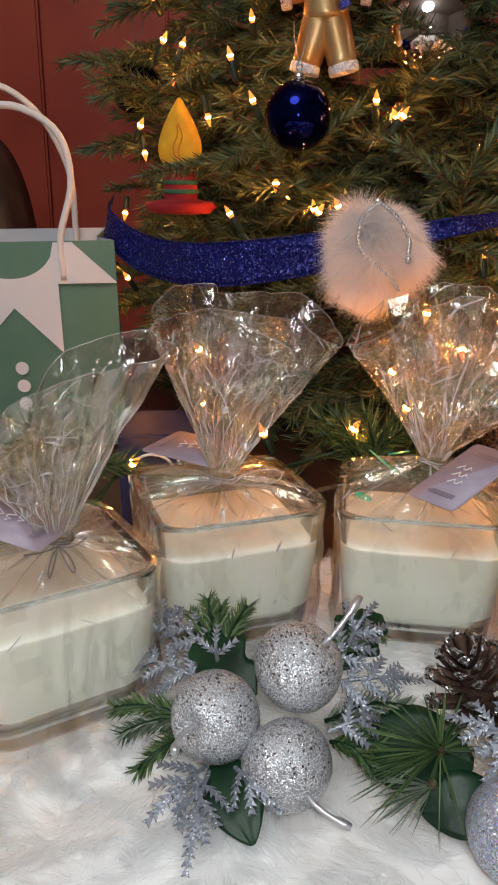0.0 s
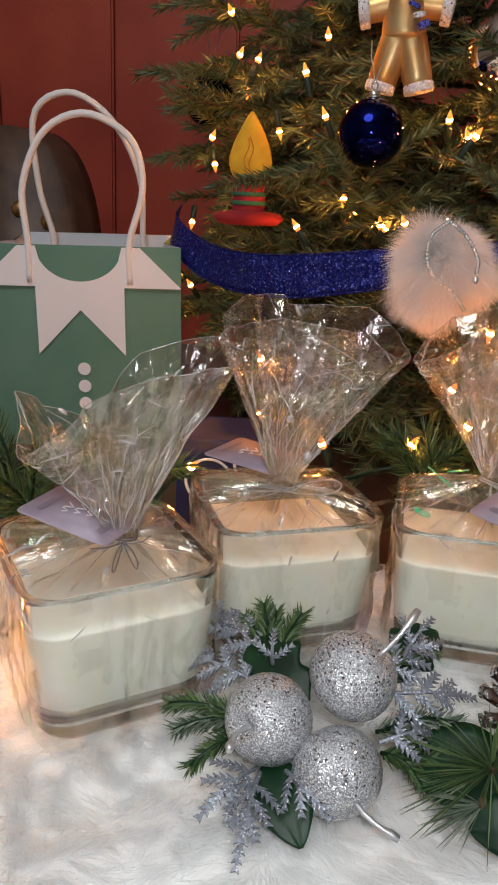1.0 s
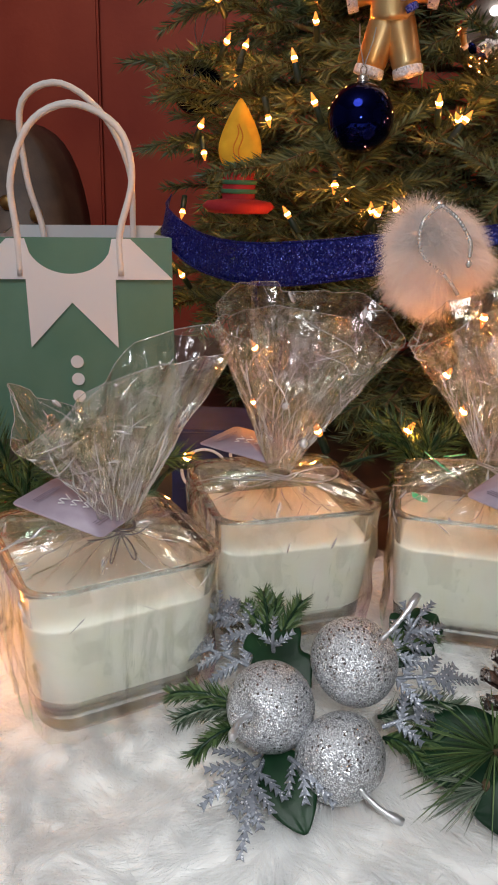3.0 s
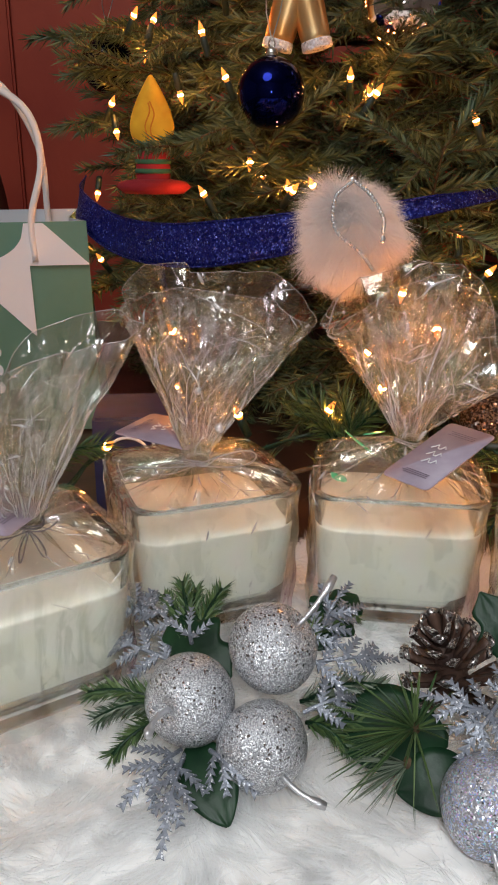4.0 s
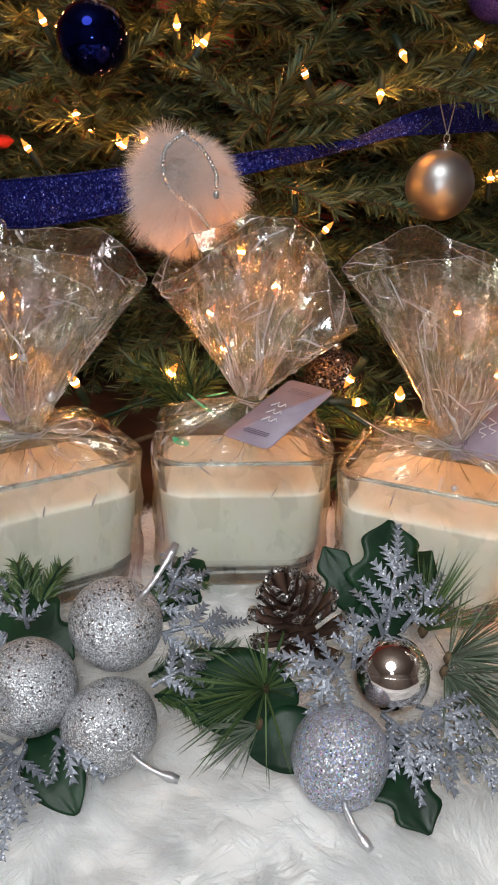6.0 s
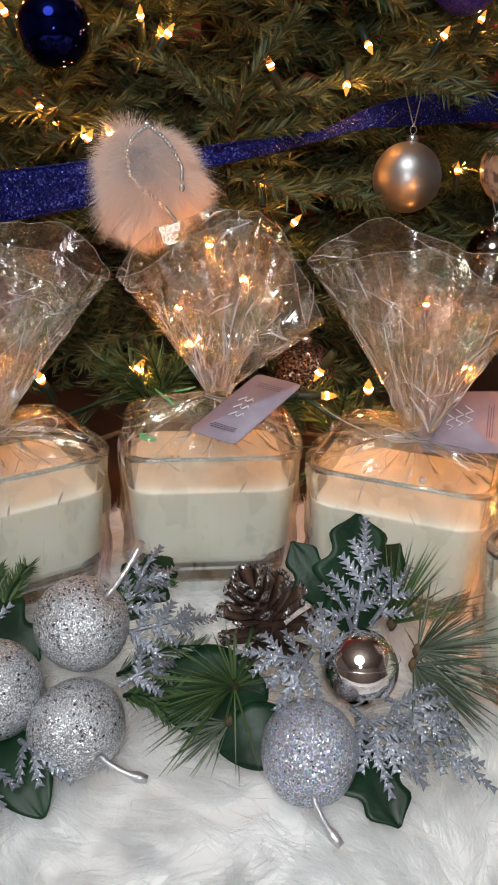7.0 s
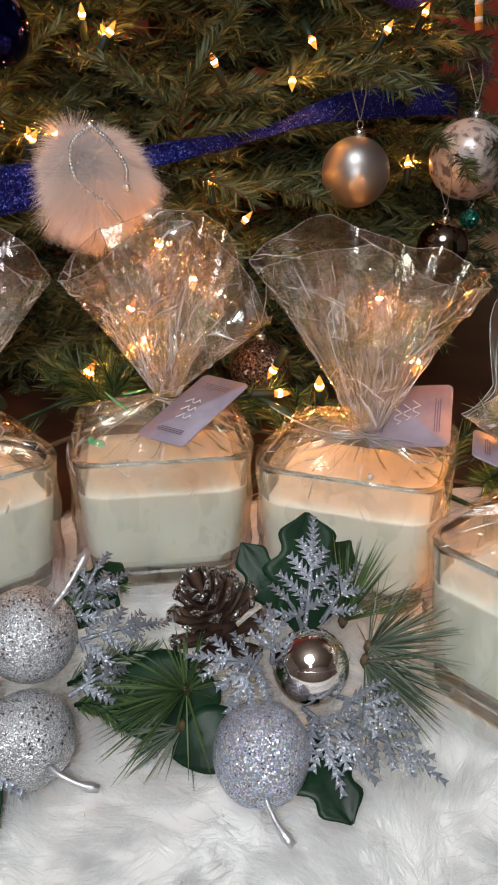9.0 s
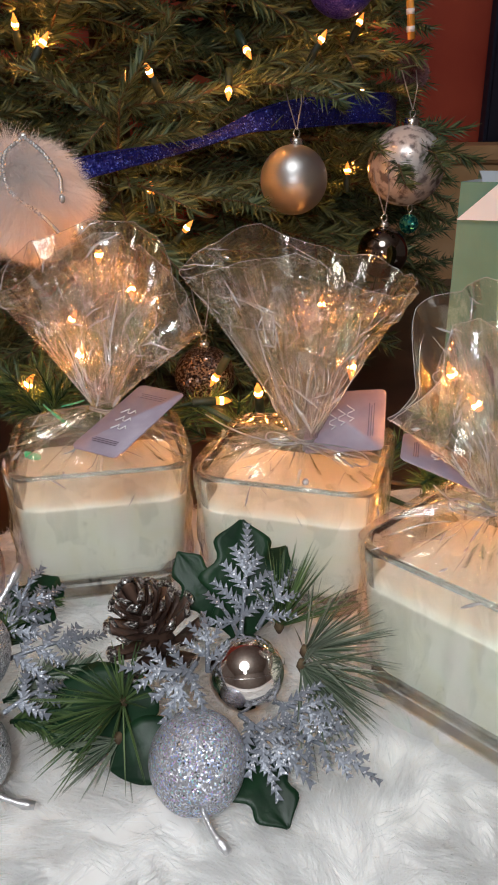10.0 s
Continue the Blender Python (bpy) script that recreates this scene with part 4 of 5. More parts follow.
# ---- hanging ornaments ----
def ball(name, at, rad, mat, label, tilt=(0, 0), string=0.03, cap=True):
    o = thing(name, label, "ornament", at, 0, "tree ornaments")
    m = pose(0, 0, 0, tilt[0], tilt[1], 0)
    prof = [(rad * math.sin(a), -rad * math.cos(a)) for a in np.linspace(0.02, math.pi - 0.16, 30)]
    part("ball", Build().lathe(prof, 48, m), mat, o)
    if cap:
        c = Build().lathe([(rad * 0.17, rad * 0.96), (rad * 0.185, rad * 1.0), (rad * 0.18, rad * 1.16), (rad * 0.08, rad * 1.19)], 16, m)
        part("cap", c, CAP, o, "silver metal cap")
        top = m @ Vector((0, 0, rad * 1.18))
        lp = Build().tube([tuple(top + Vector((0.0022 * math.sin(t), 0, 0.003 - 0.003 * math.cos(t)))) for t in np.linspace(0, 2 * math.pi, 13)], 0.0005, 5)
        part("loop", lp, CAP, o)
        if string:
            s = Build()
            for dx in (-0.006, 0.006):
                s.tube([tuple(top + Vector((0, 0, 0.005))), tuple(top + Vector((dx * 0.8, 0.006, 0.005 + string * 0.6))), tuple(top + Vector((dx, 0.014, 0.005 + string)))], 0.0005, 5)
            part("hanging_string", s, SILVER_CORD, o, "thin silver thread")
    return o


ball("ball_ornament", (-0.0577, 0.752, 0.2705), 0.0242, NAVY, "shiny navy blue glass ball hanging on the tree")
ball("ball_ornament", (0.033, 0.785, 0.331), 0.0305, MIRROR, "shiny mirror silver ball hanging high on the tree")
ball("ball_ornament", (0.1875, 0.742, 0.182), 0.0246, MATTE_SILVER, "satin silver ball hanging from a silver thread", (0, 3))
ball("ball_ornament", (0.298, 0.800, 0.187), 0.0315, MOTTLED, "clear ball with mottled white flakes inside", (0, 4))
ball("ball_ornament", (0.2635, 0.752, 0.1255), 0.0200, DARK_MIRROR, "small dark mirrored ball low on the tree")
ball("ball_ornament", (-0.240, 0.965, 0.312), 0.026, NAVY, "navy blue ball half hidden among branches")
ball("ball_ornament", (0.243, 0.82, 0.322), 0.027, COBALT, "satin cobalt blue ball high on the tree")
ball("ball_ornament", (0.112, 0.70, 0.050), 0.022, BROWN_GLIT, "bronze glitter ball low on the tree")
ball("ball_ornament", (0.300, 0.79, 0.142), 0.008, TEAL, "tiny teal glitter ornament on the tree", string=0)


def figure_ornament(at):
    """A flat padded figure of two legs, body and arms, one plain shape."""
    b = Build()
    o = np.array(at)

    def limb(a, c, r0, r1, slot=0):
        a, c = np.array(a), np.array(c)
        pts = [a + (c - a) * s for s in np.linspace(-0.12, 1.12, 12)]
        rr = [max((r0 + (r1 - r0) * s) * math.sqrt(max(1 - max(0, abs(s - 0.5) * 2 - 0.75) ** 2 * 14, 0.03)), 0.0006) for s in np.linspace(0, 1, 12)]
        b.tube([tuple(o + p) for p in pts], rr, 16, slot)

    limb((-0.004, 0, 0.034), (-0.013, 0, 0.004), 0.0125, 0.0105)
    limb((0.005, 0, 0.034), (0.014, 0, 0.004), 0.0125, 0.0105)
    limb((0, 0, 0.058), (0, 0, 0.034), 0.0155, 0.016)
    limb((-0.010, 0, 0.056), (-0.027, 0, 0.052), 0.0098, 0.0090)
    limb((0.010, 0, 0.056), (0.027, 0, 0.054), 0.0098, 0.0090)
    limb((-0.013, 0, 0.004), (-0.0145, 0, -0.002), 0.0112, 0.0112, 1)
    limb((0.014, 0, 0.004), (0.0155, 0, -0.002), 0.0112, 0.0112, 1)
    limb((-0.026, 0, 0.052), (-0.033, 0, 0.051), 0.0118, 0.0122, 1)
    limb((0.026, 0, 0.054), (0.033, 0, 0.053), 0.0118, 0.0122, 1)
    b.lathe([(0.001, -0.015), (0.011, -0.012), (0.0155, -0.004), (0.0155, 0.004), (0.011, 0.012), (0.001, 0.015)], 24, Matrix.Translation(Vector(at) + Vector((0, 0, 0.083))))
    for k in range(4):
        limb((0.004 + 0.003 * k, -0.0155, 0.060 - 0.006 * k), (0.0015 + 0.0045 * k, -0.0150, 0.0585 - 0.0068 * k), 0.0045, 0.0045, 2 if k % 2 else 1)
    limb((-0.010, -0.012, 0.063), (0.010, -0.012, 0.063), 0.005, 0.005, 2)
    return solid("figure_ornament", b, [GOLD, SUGAR, SCARF], "golden padded figure ornament with white frosted ends and blue scarf", "ornament", group="tree ornaments")


figure_ornament((-0.042, 0.775, 0.303))


def candle_ornament(at):
    o = thing("candle_ornament", "felt candle ornament with yellow flame and red base", "ornament", at, 0, "tree ornaments")
    o.scale = (1.06, 1.06, 1.06)
    n = 46
    th = np.linspace(0, 2 * math.pi, n, endpoint=False)
    fx = 0.0178 * np.sin(th) * np.where(np.cos(th) > 0, 1 - 0.62 * np.maximum(np.cos(th), 0) ** 1.5, 1.0)
    fz = 0.050 + np.where(np.cos(th) > 0, 0.037, 0.019) * np.cos(th)
    rows = [np.stack([fx * k, np.full(n, y), 0.050 + (fz - 0.050) * k], -1) for k, y in ((0.01, -0.0052), (0.6, -0.0048), (0.93, -0.003), (1.0, 0.0), (0.93, 0.003), (0.01, 0.0048))]
    part("flame", Build().grid(rows, True), FLAME, o, "yellow felt flame")
    st = Build()
    for k, (x0, ph) in enumerate(((-0.008, 0), (-0.003, 1.2), (0.002, 2.2), (0.007, 0.6))):
        st.tube([(x0 + 0.0018 * math.sin(8 * s + ph) - x0 * 0.4 * s, -0.0056 + 0.002 * abs(x0) / 0.008, 0.040 + 0.030 * s - abs(x0)) for s in np.linspace(0, 1, 12)], 0.0006, 5)
    part("stitching", st, ORANGE, o, "orange stitched lines")
    base = Build().lathe([(0.001, 0.034), (0.013, 0.0335), (0.0135, 0.028), (0.0135, 0.012), (0.014, 0.010)], 20)
    part("candle_stub", base, RED_FELT, o, "red felt stub")
    band = Build().lathe([(0.0139, 0.0265), (0.0144, 0.026), (0.0144, 0.0235), (0.0139, 0.023)], 20)
    band.lathe([(0.0139, 0.0195), (0.0146, 0.019), (0.0146, 0.0165), (0.0139, 0.016)], 20)
    part("band", band, GREEN_FELT, o, "green felt band")
    dish = Build().lathe([(0.001, 0.0), (0.024, 0.001), (0.030, 0.006), (0.026, 0.010), (0.012, 0.012)], 28)
    part("dish", dish, RED_FELT, o, "red felt dish")
    return o


candle_ornament((-0.1625, 0.822, 0.1975))


def pompom(at, rad):
    o = thing("pompom_ornament", "fluffy pinkish white fur ball with silver bead chain", "ornament", at, 0, "tree ornaments")
    r = np.random.default_rng(9)
    part("core", Build().lathe([(rad * 0.78 * math.sin(a), -rad * 0.78 * math.cos(a)) for a in np.linspace(0.02, 3.12, 16)], 24), POM, o)
    n = 60000
    d = unit(r.normal(size=(n, 3)))
    b = Build()
    clump = unit(r.normal(size=(130, 3)))
    near = np.argmax(d @ clump.T, axis=1)
    swirl = unit(np.cross(d, (0.3, -1.0, 0.2)))
    way = unit(0.62 * d + 0.5 * (clump[near] - d) + 0.28 * swirl + 0.22 * r.normal(size=(130, 3))[near] + np.array([0, 0, -0.45]) + r.normal(0, 0.30, (n, 3)))
    ln = rad * (0.26 + 0.62 * r.random(130)[near] ** 1.7 + 0.12 * r.random(n))
    bend = np.stack([r.normal(0, 0.10, n), r.normal(0, 0.10, n), np.full(n, -0.22)], -1)
    blades(b, d * rad * 0.74, way, ln, 0.00026, 0, bend, r)
    fur = part("fur", b, POM, o, "long soft fur")
    tagged(fur, kind="stuff")
    bead = Build().lathe([(0.0014 * math.sin(a), -0.0014 * math.cos(a)) for a in np.linspace(0.05, 3.09, 6)], 8).mesh("bead", BEAD)
    lines = [curve([(0.000, -rad * 0.55, rad * 0.98), (-0.010, -rad * 1.12, rad * 0.66), (-0.009, -rad * 1.20, rad * 0.05), (0.008, -rad * 1.17, -rad * 0.45), (0.016, -rad * 1.06, -rad * 0.78)], 34),
             curve([(0.002, -rad * 0.55, rad * 0.98), (0.012, -rad * 1.12, rad * 0.72), (0.020, -rad * 1.19, rad * 0.30), (0.0205, -rad * 1.20, rad * 0.02)], 20)]
    for line in lines:
        for p in line:
            ob = new("bead", bead)
            ob.parent, ob.location = o, p
    part("end_bead", Build().lathe([(0.0019 * math.sin(a), -0.0026 * math.cos(a)) for a in np.linspace(0.05, 3.09, 8)], 10, pose(0.0205, -rad * 1.20, -0.004)), BEAD, o)
    part("cap", Build().lathe([(0.004, rad * 0.92), (0.0045, rad * 0.95), (0.004, rad * 1.06), (0.001, rad * 1.10)], 12), CAP, o, "silver cap")
    return o


pompom((0.003, 0.690, 0.184), 0.0300)

fluff = Build()
d = unit(np.random.default_rng(2).normal(size=(2500, 3)))
blades(fluff, np.array((0.340, 0.905, 0.262)) + d * 0.006, d, 0.011, 0.0006)
solid("fluff_ornament", fluff, PINK_FUR, "small mauve fluffy ornament at the tree's edge", "ornament", group="tree ornaments")
candy = thing("candy_ornament", "thin orange and white striped stick ornament", "ornament", (0.292, 0.80, 0.285), 0, "tree ornaments")
part("stick", Build().tube([(-0.003, 0, 0.05), (0.0, 0, 0.02), (0.003, 0, -0.005)], 0.0032, 8), CANDY, candy)
for k in range(4):
    part("stripe", Build().tube([(-0.002 + 0.0012 * k, 0, 0.04 - 0.012 * k), (-0.0016 + 0.0012 * k, 0, 0.036 - 0.012 * k)], 0.0034, 8), PALE, candy)


# ---- picks: fruit, ferns, leaves and needles wired together ----
def apple_part(parent, at, rad, mat, stem_way, stem_len, turn=(0, 0), tall=1.0, label=""):
    """A foam fruit with a dimple, its stem leaving the dimple."""
    z = Vector(stem_way).normalized()
    m = Matrix.Translation(at) @ z.to_track_quat("Z", "Y").to_matrix().to_4x4()
    prof = []
    for a in np.linspace(0.0, math.pi, 36):
        rr = rad * math.sin(a) * (1 + 0.05 * math.cos(a))
        zz = -rad * math.cos(a) * tall * 0.96
        zz -= rad * 0.30 * math.exp(-((math.pi - a) / 0.30) ** 2)
        zz += rad * 0.18 * math.exp(-(a / 0.28) ** 2)
        prof.append((rr, zz))
    ap = part("apple", Build().lathe(prof, 48, m), mat, parent, label)
    st = Build()
    x = m.to_3x3() @ Vector((1, 0, 0))
    p0 = Vector(at) + z * rad * 0.62
    pts = [p0 + z * stem_len * s + x * 0.42 * stem_len * s * s for s in np.linspace(0, 1, 8)]
    st.tube([tuple(p) for p in pts], [0.0012, 0.0012, 0.0010, 0.0011, 0.0010, 0.0011, 0.0019, 0.0014], 8)
    part("stem", st, STEM_SILVER, ap, "silver stem with a blob end")
    return ap


def fern_part(parent, base, tip, wide, pairs=9, up=(0, -0.6, 0.8), mat=None, arch=0.006, name="fern_sprig"):
    """A flat moulded frond: a stalk with toothed leaflets on both sides."""
    base, tip = Vector(base), Vector(tip)
    m = basis(tip - base, up)
    ln = (tip - base).length
    b = Build()

    def place(x, y, z=0.0):
        s = x / ln
        return tuple(base + m @ Vector((x, y, z + arch * math.sin(s * math.pi) - 0.25 * abs(y) * abs(y) / max(wide, 1e-4))))

    b.tube([place(ln * s, 0) for s in np.linspace(0, 0.96, 12)], list(np.linspace(0.0010, 0.0005, 12)), 6)

    def leaflet(x0, y0, dx, dy, long, broad):
        """A narrow blade with forward teeth on both sides of its rib."""
        nxl, nyl = -dy, dx
        count = max(4, round(long / 0.0027))
        for k in range(count):
            a, c = long * k / count, long * (k + 1.15) / count
            reach = broad * (0.75 + 0.5 * math.sin(k / count * 2.4)) * (1.0 - 0.72 * k / count)
            for sd in (1, -1):
                corners = [(x0 + dx * a, y0 + dy * a), (x0 + dx * c, y0 + dy * c), (x0 + dx * (c + 0.35 * reach) + nxl * sd * reach, y0 + dy * (c + 0.35 * reach) + nyl * sd * reach)]
                low = [place(x, y, 0.0) for x, y in corners]
                high = [place(x, y, 0.0007) for x, y in corners]
                b.put(low + high, [(2, 1, 0), (3, 4, 5), (0, 1, 4, 3), (1, 2, 5, 4), (2, 0, 3, 5)])

    pairs = 1 if ln < 0.020 else 2 if ln < 0.032 else 3
    leaflet(ln * 0.52, 0.0, 1.0, 0.0, ln * 0.48, wide * 0.30)
    for k in range(pairs):
        s = 0.16 + 0.52 * k / max(pairs, 1)
        for sg in (1, -1):
            long = max(0.009, wide * (1.25 - 0.22 * k))
            q = 0.62 + 0.12 * k
            leaflet(ln * (s + (0.07 if sg > 0 else 0)), 0.0, q, sg * math.sqrt(1 - q * q), long, wide * 0.30)
    return part(name, b, mat or FERN, parent, "silver frosted frond", smooth=False)


def leaf_part(parent, base, tip, wide, up=(0, -0.6, 0.8), spiky=False, cup=0.05, curl=0.003, label="dark green glossy leaf"):
    base, tip = Vector(base), Vector(tip)
    m = basis(tip - base, up)
    ln = (tip - base).length
    top, low = [], []
    n = 25
    for i in range(n):
        s = i / (n - 1)
        w = wide * math.sin(math.pi * min(s * 0.97 + 0.02, 1)) ** 0.75
        if spiky:
            w *= 0.72 + 0.40 * abs(math.sin(s * math.pi * 3.0)) ** 2.2
        w = max(w, 0.0004)
        row_t, row_l = [], []
        for q in np.linspace(-1, 1, 9):
            z = cup * abs(q) * w + curl * math.sin(s * math.pi) - curl * 0.6 * s * s - (0.0005 if abs(q) < 0.1 else 0) + 0.0002 * math.sin(q * 9 + s * 20)
            row_t.append(tuple(base + m @ Vector((ln * s + (0.12 * w * q * q if spiky else 0), w * q, z + 0.0004))))
            row_l.append(tuple(base + m @ Vector((ln * s + (0.12 * w * q * q if spiky else 0), w * q, z - 0.0002))))
        top.append(row_t + row_l[::-1])
    return part("leaf", Build().grid(top, True, 0, True), LEAF, parent, label)


def spray_part(parent, at, way, count, size, spread, mat, seed, width=0.0009, name="pine_spray", droop=-0.1):
    """Long needles bursting from one bud."""
    r = np.random.default_rng(seed)
    b = Build()
    w = unit(way)
    d = unit(w + spread * r.normal(size=(count, 3)))
    bend = np.stack([np.zeros(count), np.zeros(count), np.full(count, droop)], -1)
    base = np.array(at) + d * 0.002
    ln = size * r.uniform(0.65, 1.1, count)
    for k in range(3):
        turn = unit(np.cross(d, r.normal(size=(count, 3)))) * 0.0003
        blades(b, base + turn * (k - 1), d, ln, width, 0, bend, r)
    b.lathe([(0.0008, -0.003), (0.0022, 0.0), (0.0012, 0.003)], 8, Matrix.Translation(at), 1)
    return part(name, b, [mat, TWIG], parent)


def sprig_part(parent, base, tip, size, per, seed, mat=None, name="pine_sprig"):
    """A short twig set with needles on all sides."""
    r = np.random.default_rng(seed)
    b = Build()
    base, tip = np.array(base), np.array(tip)
    line = [base + (tip - base) * s + np.array([0, 0, 0.004 * math.sin(s * 3.14)]) for s in np.linspace(0, 1, 7)]
    b.tube([tuple(p) for p in line], 0.001, 5, 1)
    needles_along(b, line, per, size, 0.0009, 0.85, r)
    return part(name, b, [mat or NEEDLE, LEAF], parent)


p1 = thing("floral_pick", "christmas pick with three silver glitter apples, silver ferns and greenery", "decoration", (0, 0, 0), 0, "christmas picks")
apple_part(p1, (-0.0503, 0.397, 0.0285), 0.0178, SILVER, (-0.50, -0.82, 0.24), 0.020, label="silver glitter apple")
apple_part(p1, (-0.0190, 0.411, 0.0460), 0.0178, SILVER, (0.62, 0.10, 0.66), 0.024, label="silver glitter apple")
apple_part(p1, (-0.0205, 0.3885, 0.0168), 0.0176, SILVER, (0.55, -0.60, -0.30), 0.019, label="silver glitter apple")
for base, tip, w, n in (((-0.055, 0.415, 0.030), (-0.101, 0.440, 0.022), 0.012, 8), 
                        ((-0.055, 0.425, 0.035), (-0.090, 0.462, 0.034), 0.012, 8), ((-0.075, 0.440, 0.030), (-0.102, 0.462, 0.042), 0.010, 7),
                        ((-0.052, 0.412, 0.044), (-0.053, 0.418, 0.056), 0.008, 5), ((-0.052, 0.388, 0.012), (-0.068, 0.362, 0.008), 0.012, 8),
                        ((-0.050, 0.386, 0.012), (-0.050, 0.345, 0.006), 0.011, 9), 
                        ((-0.040, 0.385, 0.016), (-0.021, 0.370, 0.012), 0.010, 6),
                        ((-0.010, 0.415, 0.035), (0.031, 0.432, 0.030), 0.012, 9), ((-0.010, 0.420, 0.040), (0.016, 0.446, 0.046), 0.011, 7),
                        ((-0.006, 0.400, 0.025), (0.014, 0.415, 0.022), 0.010, 7),
                        ((0.0, 0.424, 0.050), (0.010, 0.436, 0.062), 0.009, 6)):
    fern_part(p1, base, tip, w, n)
leaf_part(p1, (-0.036, 0.410, 0.030), (-0.066, 0.434, 0.040), 0.0125, spiky=True)
leaf_part(p1, (-0.048, 0.392, 0.014), (-0.030, 0.363, 0.004), 0.011)
leaf_part(p1, (-0.010, 0.425, 0.035), (0.014, 0.452, 0.048), 0.011, spiky=True)
for k, (base, tip, size) in enumerate((((-0.055, 0.425, 0.030), (-0.058, 0.452, 0.044), 0.014), ((-0.055, 0.425, 0.030), (-0.072, 0.450, 0.041), 0.012), ((-0.060, 0.405, 0.018), (-0.090, 0.400, 0.012), 0.014),
                                       ((-0.060, 0.400, 0.014), (-0.078, 0.384, 0.010), 0.013), ((-0.008, 0.412, 0.020), (0.022, 0.418, 0.014), 0.014), ((-0.005, 0.405, 0.016), (0.012, 0.398, 0.010), 0.012),
                                       ((-0.058, 0.402, 0.010), (-0.084, 0.412, 0.008), 0.014), ((-0.055, 0.420, 0.030), (-0.046, 0.452, 0.045), 0.015), ((-0.055, 0.425, 0.030), (-0.064, 0.452, 0.047), 0.015),
                                       ((-0.060, 0.405, 0.018), (-0.094, 0.406, 0.020), 0.015), ((-0.004, 0.412, 0.022), (0.026, 0.424, 0.022), 0.015), ((-0.004, 0.405, 0.014), (0.026, 0.408, 0.012), 0.014), ((-0.012, 0.418, 0.04), (0.012, 0.440, 0.044), 0.013))):
    sprig_part(p1, base, tip, size * 0.68, 7600, 40 + k, NEEDLE_S if k in (2, 4, 10) else NEEDLE)

p2 = thing("floral_pick", "christmas pick with pinecone, mirror ball, glitter apple and holly leaves", "decoration", (0, 0, 0), 0, "christmas picks")
apple_part(p2, (0.0605, 0.371, 0.0165), 0.0170, IRIS, (-0.06, -0.92, -0.42), 0.019, tall=1.12, label="iridescent silver glitter apple")
mb = part("mirror_ball", Build().lathe([(0.0142 * math.sin(a), -0.0142 * math.cos(a)) for a in np.linspace(0.03, 3.11, 30)], 48, Matrix.Translation((0.0825, 0.394, 0.0330))), MIRROR, p2, "shiny silver ball")
part("seam", Build().tube([(0.0825 + 0.01425 * math.cos(t), 0.394 + 0.01425 * math.sin(t) * 0.93, 0.0378 + 0.01425 * math.sin(t) * -0.25) for t in np.linspace(math.pi * 1.02, math.pi * 1.98, 20)], 0.00012, 4), MIRROR, mb)


def pinecone(parent, at, way, rad, length):
    z = Vector(way).normalized()
    m = Matrix.Translation(at) @ z.to_track_quat("Z", "Y").to_matrix().to_4x4()
    core = part("pinecone", Build().lathe([(rad * 0.2, -length * 0.5), (rad * 0.30, -length * 0.3), (rad * 0.26, length * 0.1), (rad * 0.08, length * 0.40)], 12, m), CONE, parent, "brown pinecone with glitter tips")
    sc = Build()
    rows = []
    for s in np.linspace(0, 1, 7):
        w = 0.0015 + 0.0019 * math.sin(s * 2.2)
        th = 0.0010 + 0.0012 * s
        rows.append([(s, -w, th * 0.4), (s, 0, th), (s, w, th * 0.4), (s, 0, -th)])
    n = 46
    for k in range(n):
        u = k / (n - 1)
        a = k * 2.39996
        rr = rad * (1.12 - 0.62 * u) * (0.75 + 0.25 * math.sin(min(1, u * 3) * math.pi / 2))
        rise = 0.30 + 1.05 * u
        b = Build()
        reach = rr
        pts = []
        for row in rows:
            line = []
            for s, w, t in row:
                out = 0.0015 + reach * s
                line.append(tuple(m @ (Matrix.Rotation(a, 4, "Z") @ Vector((out * math.cos(rise * 0.9), w * (0.8 + 0.2 * (1 - u)), -length * 0.42 + length * 0.78 * u + out * math.sin(rise * 0.9) + t + 0.0012 * s * s)))))
            pts.append(line)
        b.grid(pts, True, 0, True)
        end = pts[-1]
        c = np.mean(np.array(end), 0)
        prev = np.mean(np.array(pts[-2]), 0)
        tipd = unit(c - prev)
        cap = [[tuple(c + (np.array(p) - c) * f + tipd * h) for p in end] for f, h in ((1.22, -0.0012), (1.30, 0.0004), (0.95, 0.0014), (0.2, 0.0018))]
        b.grid(cap, True, 1, True)
        part("scale", b, [CONE, CONE_TIP], core)
    return core


pinecone(p2, (0.0505, 0.420, 0.0380), (-0.32, -0.25, 0.9), 0.0205, 0.038)
leaf_part(p2, (0.050, 0.402, 0.016), (0.004, 0.410, 0.014), 0.0175, up=(0, -0.5, 0.86), label="broad dark green holly leaf")
leaf_part(p2, (0.085, 0.420, 0.026), (0.0905, 0.442, 0.071), 0.0165, up=(0, -0.95, 0.3), spiky=True, label="broad dark green holly leaf")
leaf_part(p2, (0.082, 0.425, 0.030), (0.063, 0.440, 0.060), 0.010, up=(0, -0.95, 0.3), spiky=True)
leaf_part(p2, (0.082, 0.425, 0.030), (0.110, 0.442, 0.056), 0.010, up=(0, -0.95, 0.3), spiky=True)
leaf_part(p2, (0.075, 0.385, 0.012), (0.088, 0.350, 0.004), 0.012, spiky=True)
leaf_part(p2, (0.060, 0.390, 0.012), (0.030, 0.385, 0.006), 0.012)
